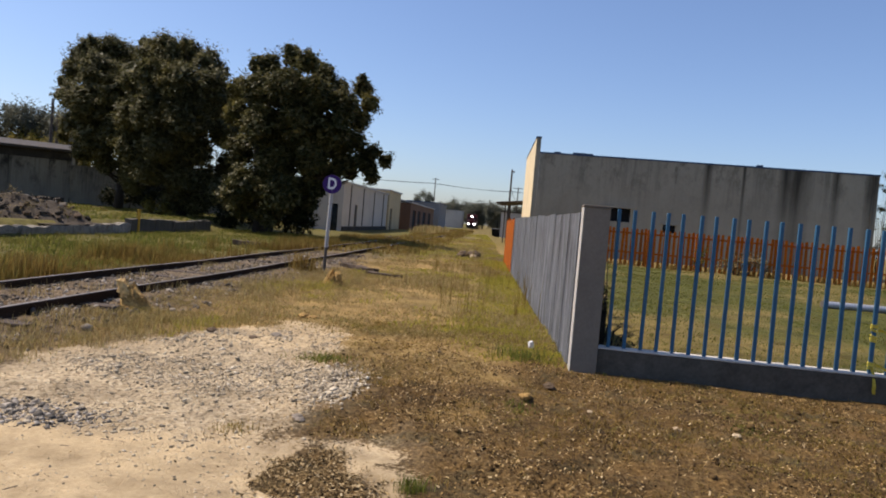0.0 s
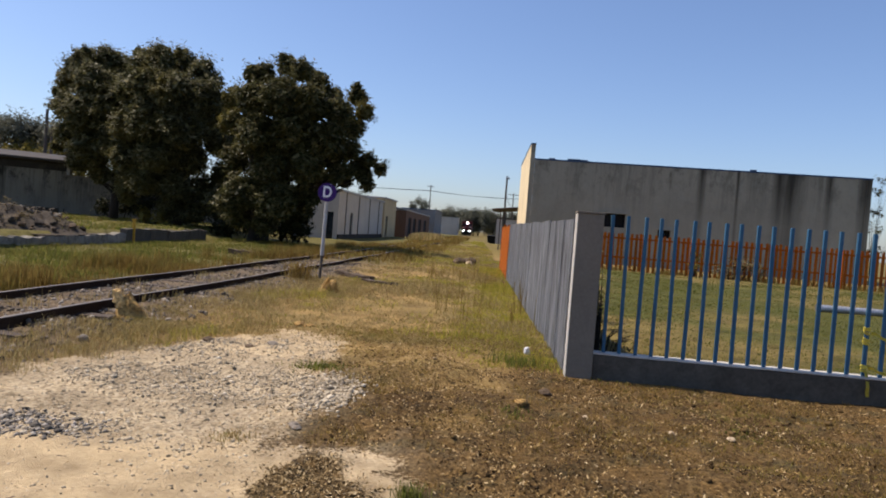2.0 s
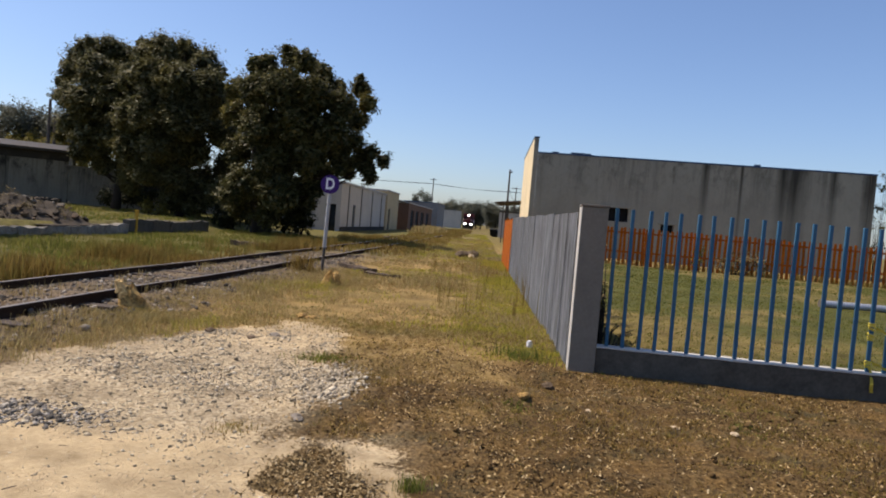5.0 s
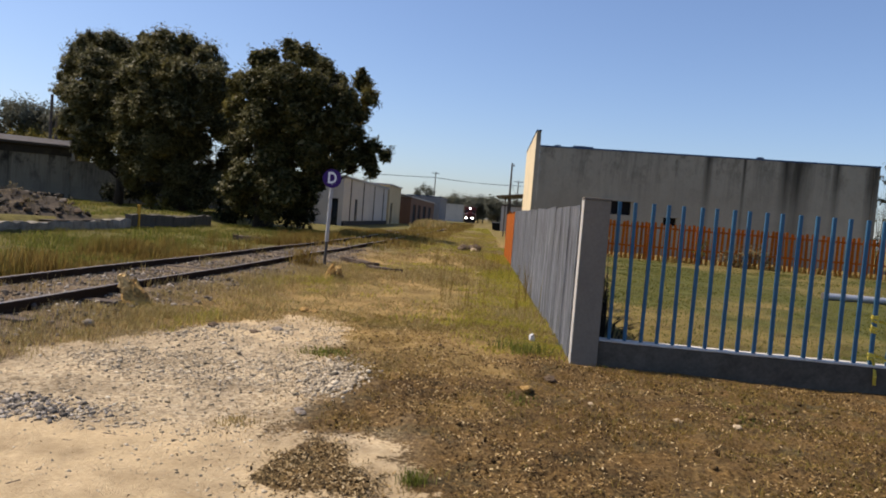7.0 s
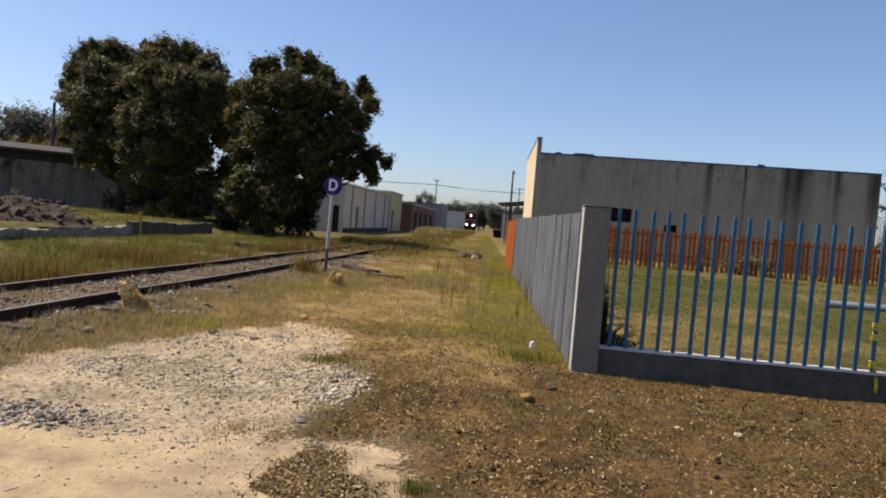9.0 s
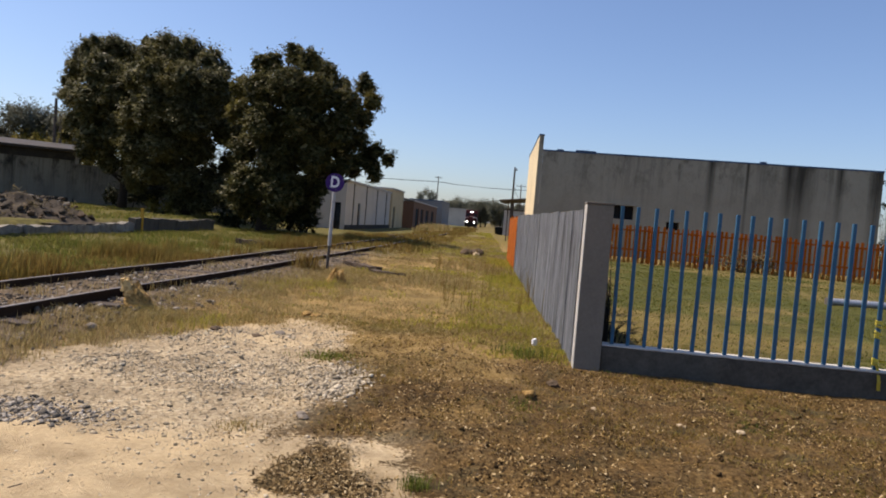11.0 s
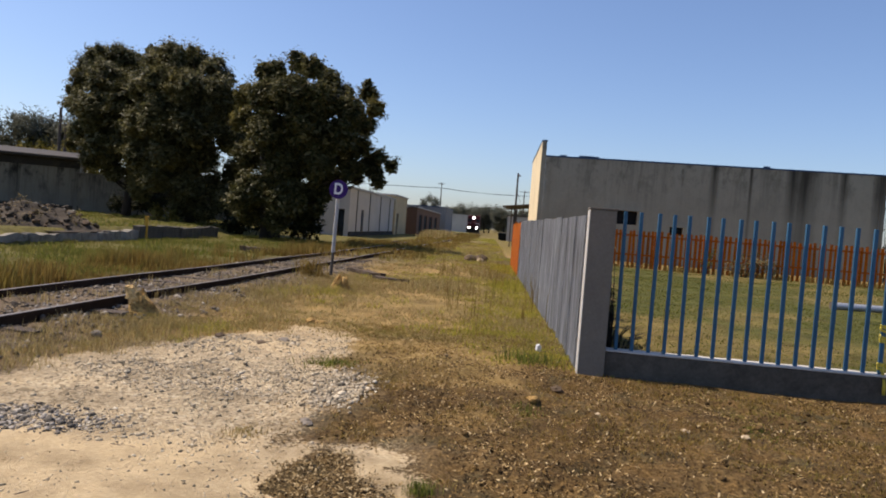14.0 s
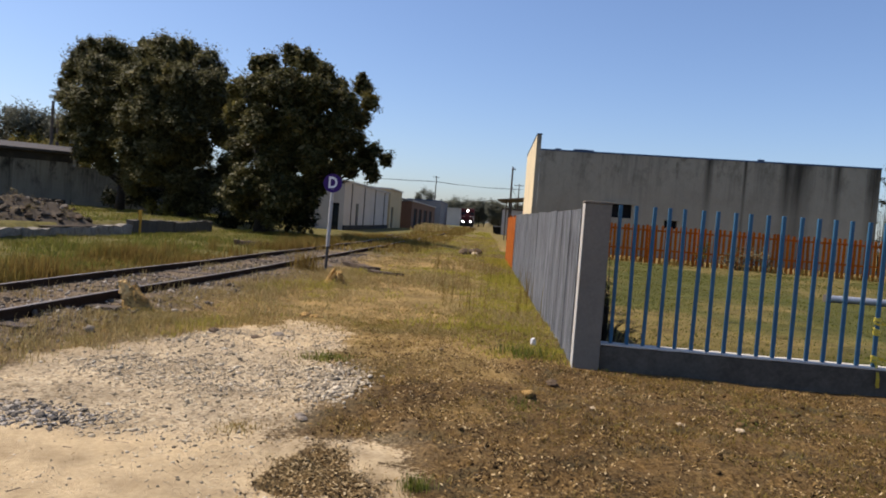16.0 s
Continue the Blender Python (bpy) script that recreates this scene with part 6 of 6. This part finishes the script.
# ---- low bank wall, rubble and marker ----
def bank_wall():
    f = base("bank_wall", "low crumbling concrete retaining wall along the bank", "wall")
    y = 10.0
    rng = random.Random(17)
    k = 0
    while y < 36.5:
        L = rng.uniform(1.8, 2.6)
        x0, x1 = float(bank_x(y)), float(bank_x(y + L))
        h = 0.34 + 0.2 * (y > 27) + rng.uniform(-0.05, 0.05)
        bm = bmesh.new()
        box(bm, 0, -0.16, -0.2, L - 0.02, 0.14, h, bev=0.03)
        bmesh.ops.subdivide_edges(bm, edges=[e for e in bm.edges if e.calc_length() > 1], cuts=14)
        for v in bm.verts:
            v.co += 0.09 * Vector((0, noise.noise(v.co * 3 + Vector((k * 7, 0, 0))), 0.9 * noise.noise(v.co * 1.9 + Vector((k * 7, 5, 0)))))
        # dark concrete beyond y = 27 paints the bank face in shadow
        ob = part("wall_block", bm, M_PALEWALL if y < 27 else M_BASECONC, f)
        ob.matrix_basis = line_matrix(Vector((x0 + 0.2, y)), Vector((x1 + 0.2, y + L)))
        y += L
        k += 1


bank_wall()


def rubble():
    f = base("rubble_heap", "heap of grey broken concrete, soil and brush on the bank", "rubble", pose(-15.3, 25.4, 0.42))
    rng = random.Random(23)

    def top(x, y):
        q = math.hypot(x / 2.3, y / 2.4)
        lump = noise.noise(Vector((x * 1.1, y * 1.1, 2))) * 0.28 + noise.noise(Vector((x * 3, y * 3, 5))) * 0.13
        return (0.85 + lump) * max(0.0, 1 - q ** 1.5)

    bm = bmesh.new()
    n = 40
    grid = [[bm.verts.new((x, y, top(x, y) + 0.05 * noise.noise(Vector((x * 8, y * 8, 1))) - 0.05)) for y in [-2.5 + 5.0 * j / n for j in range(n + 1)]] for x in [-2.5 + 5.0 * i / n for i in range(n + 1)]]
    for i in range(n):
        for j in range(n):
            bm.faces.new((grid[i][j], grid[i + 1][j], grid[i + 1][j + 1], grid[i][j + 1]))
    part("mound", bm, M_SOIL, f, "grey-brown heap of spoil", True)
    for k in range(260):
        a, q = rng.uniform(0, 6.28), rng.random() ** 0.5
        x, y = 2.2 * q * math.cos(a), 2.3 * q * math.sin(a)
        bm = bmesh.new()
        s = 0.035 + 0.13 * rng.random() ** 2.5
        bmesh.ops.create_icosphere(bm, subdivisions=1, radius=s)
        for v in bm.verts:
            v.co *= rng.uniform(0.7, 1.25)
            v.co.z *= 0.6
        bmesh.ops.transform(bm, matrix=pose(x, y, top(x, y) + s * 0.15, rng.uniform(-40, 40), rng.uniform(-40, 40), rng.uniform(0, 180)), verts=bm.verts)
        part("chunk", bm, (M_ROCK_DK, M_SOIL, M_CONC_OLD, M_ROCK_DK, M_SOIL)[k % 5], f)
    ob = new("brush", leaf_cloud("rubble_brush", [(-1.0, -0.8, 0.5, 0.4), (0.9, -0.8, 0.4, 0.4), (0.8, -1.4, 0.15, 0.45), (1.7, -0.2, 0.1, 0.4), (0.2, -2.0, 0.15, 0.4), (-0.6, -1.8, 0.2, 0.4), (0.0, -0.6, 0.8, 0.35), (-1.4, -1.2, 0.4, 0.4), (1.3, 0.5, 0.35, 0.35)], 150, 14, 0.035, 5, M_SHRUB, 0.14))
    ob.parent = f


rubble()
f = base("marker_post", "short yellow marker post beside the bank", "post", pose(-12.6, 28.9, float(ground_z(-12.6, 28.9))))
bm = bmesh.new()
box(bm, -0.05, -0.05, -0.2, 0.05, 0.05, 0.95, bev=0.01)
part("shaft", bm, M_YELLOW, f)
bm = bmesh.new()
box(bm, -0.07, -0.06, 0.951, 0.07, 0.06, 1.0, bev=0.01)
part("cap", bm, M_YELLOW, f)


# ---- yard: shrub in the corner, dry brush by the pickets, metal pipe, tape ----
def shrub(name, label, at, clumps, n_sub, n_leaf, size, seed, mat, spread):
    f = base(name, label, "shrub", pose(at[0], at[1], float(ground_z(*at))))
    rng = random.Random(seed)
    bm = bmesh.new()
    for x, y, z, r in clumps:
        for _ in range(5):
            e = Vector((x + rng.uniform(-r, r), y + rng.uniform(-r, r), z + rng.uniform(0, r)))
            sweep(bm, [Vector((x * 0.3, y * 0.3, -0.05)), e * 0.55 + Vector((0, 0, 0.1)), e], [0.012, 0.009, 0.003], 5)
    part("stem", bm, M_BARK, f)
    ob = new("leaves", leaf_cloud(name + "_leaves", clumps, n_sub, n_leaf, size, seed, mat, spread))
    ob.parent = f
    return f


shrub("corner_shrub", "straggly half-dry shrub in the shaded yard corner", (2.15, 8.9), [(-0.1, 0.3, 0.2, 0.22), (0.25, 0.1, 0.25, 0.2), (0.0, 0.7, 0.5, 0.25), (0.45, 0.5, 0.12, 0.18), (0.02, 0.9, 0.8, 0.2), (-0.12, 0.5, 1.05, 0.2), (-0.1, 0.9, 1.3, 0.22), (0.0, 0.2, 0.7, 0.2)], 300, 10, 0.026, 3, M_SHRUB, 0.08)
shrub("yard_shrub", "dry climbing shrub along the sheet fence", (2.75, 12.5), [(0.0, 0.0, 0.5, 0.35), (0.0, 1.2, 0.8, 0.4), (0.05, 2.4, 0.6, 0.4), (0.1, 3.6, 0.9, 0.4)], 200, 10, 0.045, 4, M_SHRUB, 0.11)
shrub("fence_brush", "grey-brown dry brush against the picket fence", (15.9, 37.6), [(0, 0, 0.6, 0.7), (0.8, 0.1, 0.9, 0.6), (1.3, -0.1, 0.5, 0.6), (-0.7, 0, 0.4, 0.5)], 60, 12, 0.07, 6, M_SHRUB, 0.18)
shrub("fence_brush", "yellowing weeds against the picket fence", (14.0, 38.2), [(0, 0, 0.6, 0.4), (0.1, 0, 1.2, 0.35)], 70, 12, 0.07, 7, M_LEAF_YEL, 0.15)
shrub("corner_vine", "dark vine on the warehouse's far corner", (28.8, 46.6), [(0, 0, 6.2, 0.45), (0.1, 0, 5.0, 0.5), (-0.1, -0.1, 3.6, 0.5), (0.1, 0, 2.2, 0.6), (0.3, 0, 7.0, 0.35)], 40, 14, 0.09, 8, M_LEAF_2, 0.2)

f = base("culvert_pipe", "pale galvanised metal pipe lying on the yard grass", "pipe", pose(11.2, 20.4, float(ground_z(11.2, 20.4)), 0, 0, -4))
bm = bmesh.new()
for k in range(26):
    tube(bm, (k * 0.075, 0, 0.11), (k * 0.075 + 0.04, 0, 0.11), 0.095, 0.105, 18, False)
    tube(bm, (k * 0.075 + 0.04, 0, 0.11), (k * 0.075 + 0.075, 0, 0.11), 0.105, 0.095, 18, False)
part("corrugated_wall", bm, M_PIPE, f)
# ring added for the glint at the pipe's left end
bm = bmesh.new()
tube(bm, (-0.04, 0, 0.11), (0.0, 0, 0.11), 0.115, n=18)
part("end_collar", bm, M_RAILTOP, f, "bright metal ring standing for the glint at the pipe's end")


def tape():
    m = line_matrix(FENCE_A, FENCE_B)
    f = base("caution_tape", "torn yellow plastic tape knotted round a blue bar", "tape", m)
    rng = random.Random(2)
    x0 = 0.415 + 16 * 0.1765
    for z in (0.78, 0.66, 0.36):
        bm = bmesh.new()
        for k in range(3):
            box(bm, -0.027, -0.027, -0.012, 0.027, 0.027, 0.012, pose(x0, 0.13, z + 0.025 * k, rng.uniform(-20, 20), rng.uniform(-20, 20), rng.uniform(-20, 20)), 0.004)
        part("knot", bm, M_TAPE, f)

    def strip(pts, w):
        bm = bmesh.new()
        pr = None
        for i, p in enumerate(pts):
            p = Vector(p)
            tw = Vector((0, 0.4 * math.sin(i * 0.9), 1)).normalized() * w / 2
            pair = (bm.verts.new(p - tw), bm.verts.new(p + tw))
            if pr:
                bm.faces.new((pr[0], pr[1], pair[1], pair[0]))
            pr = pair
        bmesh.ops.solidify(bm, geom=bm.faces[:], thickness=0.002)
        part("ribbon", bm, M_TAPE, f)
    strip([(x0 + 0.03 + 0.06 * i, 0.10 + 0.01 * math.sin(i), 0.78 - 0.02 * i + 0.012 * math.sin(i * 1.7)) for i in range(14)], 0.035)
    strip([(x0 + 0.03 + 0.06 * i, 0.10, 0.40 - 0.018 * i + 0.01 * math.sin(i * 2.1)) for i in range(14)], 0.03)
    bm = bmesh.new()
    pr = None
    for i in range(7):
        z = 0.37 - 0.045 * i
        xx = x0 - 0.005 + 0.012 * math.sin(i)
        yy = 0.1 - min(0.12, 0.03 * i)
        pair = (bm.verts.new((xx - 0.016, yy, z)), bm.verts.new((xx + 0.018, yy + 0.01 * math.sin(i), z)))
        if pr:
            bm.faces.new((pr[0], pr[1], pair[1], pair[0]))
        pr = pair
    bmesh.ops.solidify(bm, geom=bm.faces[:], thickness=0.002)
    part("tail", bm, M_TAPE, f)


tape()


def skip_bin():
    f = base("rubbish_skip", "black open metal rubbish skip beside the track", "skip", pose(6.9, 101, float(ground_z(6.9, 101)), 0, 0, -4))
    bm = bmesh.new()
    vs = [bm.verts.new(p) for p in ((0, 0, 0.1), (2.2, 0, 0.1), (2.2, 1.6, 0.1), (0, 1.6, 0.1), (-0.15, -0.2, 1.15), (2.35, -0.2, 1.15), (2.35, 1.8, 1.15), (-0.15, 1.8, 1.15))]
    for q in ((0, 3, 2, 1), (0, 1, 5, 4), (1, 2, 6, 5), (2, 3, 7, 6), (3, 0, 4, 7)):
        bm.faces.new([vs[i] for i in q])
    bmesh.ops.solidify(bm, geom=bm.faces[:], thickness=0.05)
    part("tub", bm, M_DUMP, f)
    bm = bmesh.new()
    box(bm, -0.2, -0.26, 1.12, 2.4, -0.16, 1.2)
    part("rim", bm, M_METAL, f)
    bm = bmesh.new()
    box(bm, 0.3, 0.1, -0.05, 1.9, 1.5, 0.1)
    part("skid", bm, M_DUMP, f)


skip_bin()


def understory(at, clumps, seed, mat, label):
    f = base("understory_bush", label, "bush", pose(at[0], at[1], float(ground_z(*at))), "bushes under the shade trees")
    rng = random.Random(seed)
    bm = bmesh.new()
    for x, y, z, r in clumps:
        sweep(bm, [Vector((x * 0.4, y * 0.4, -0.1)), Vector((x * 0.8, y * 0.8, z * 0.6)), Vector((x, y, z))], [0.05, 0.035, 0.012], 6)
    part("stem", bm, M_BARK, f)
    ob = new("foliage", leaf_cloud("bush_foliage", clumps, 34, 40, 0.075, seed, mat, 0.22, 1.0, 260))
    ob.parent = f


# the dark leaf colour stands for shade below the crowns
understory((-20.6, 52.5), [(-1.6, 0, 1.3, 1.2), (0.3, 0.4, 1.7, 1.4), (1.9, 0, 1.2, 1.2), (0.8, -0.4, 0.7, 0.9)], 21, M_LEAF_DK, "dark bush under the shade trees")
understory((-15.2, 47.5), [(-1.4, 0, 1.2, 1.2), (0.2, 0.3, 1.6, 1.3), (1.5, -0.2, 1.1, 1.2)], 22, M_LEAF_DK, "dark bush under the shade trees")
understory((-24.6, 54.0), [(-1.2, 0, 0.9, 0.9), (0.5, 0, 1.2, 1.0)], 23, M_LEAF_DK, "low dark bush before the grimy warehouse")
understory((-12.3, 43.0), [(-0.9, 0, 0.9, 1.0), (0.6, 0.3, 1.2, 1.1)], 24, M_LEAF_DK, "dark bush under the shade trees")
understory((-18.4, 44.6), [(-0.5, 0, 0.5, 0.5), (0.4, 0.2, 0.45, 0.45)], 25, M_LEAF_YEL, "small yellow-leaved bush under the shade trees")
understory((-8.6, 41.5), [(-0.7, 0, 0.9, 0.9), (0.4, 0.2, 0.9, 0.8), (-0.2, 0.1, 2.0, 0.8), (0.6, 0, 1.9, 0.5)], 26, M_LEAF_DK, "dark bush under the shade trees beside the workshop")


def motions():
    """The locomotive rolls along the track towards the viewer."""
    rows = []
    for k in range(17):
        t = float(k)
        y = 203.0 - 3.2 * t
        x = float(track_x(y))
        rows.append((t, pose(x, y, 0.17, 0, 0, -math.degrees(math.atan(float(track_x(y + 8) - track_x(y)) / 8)))))
    walk(loco, rows)


motions()
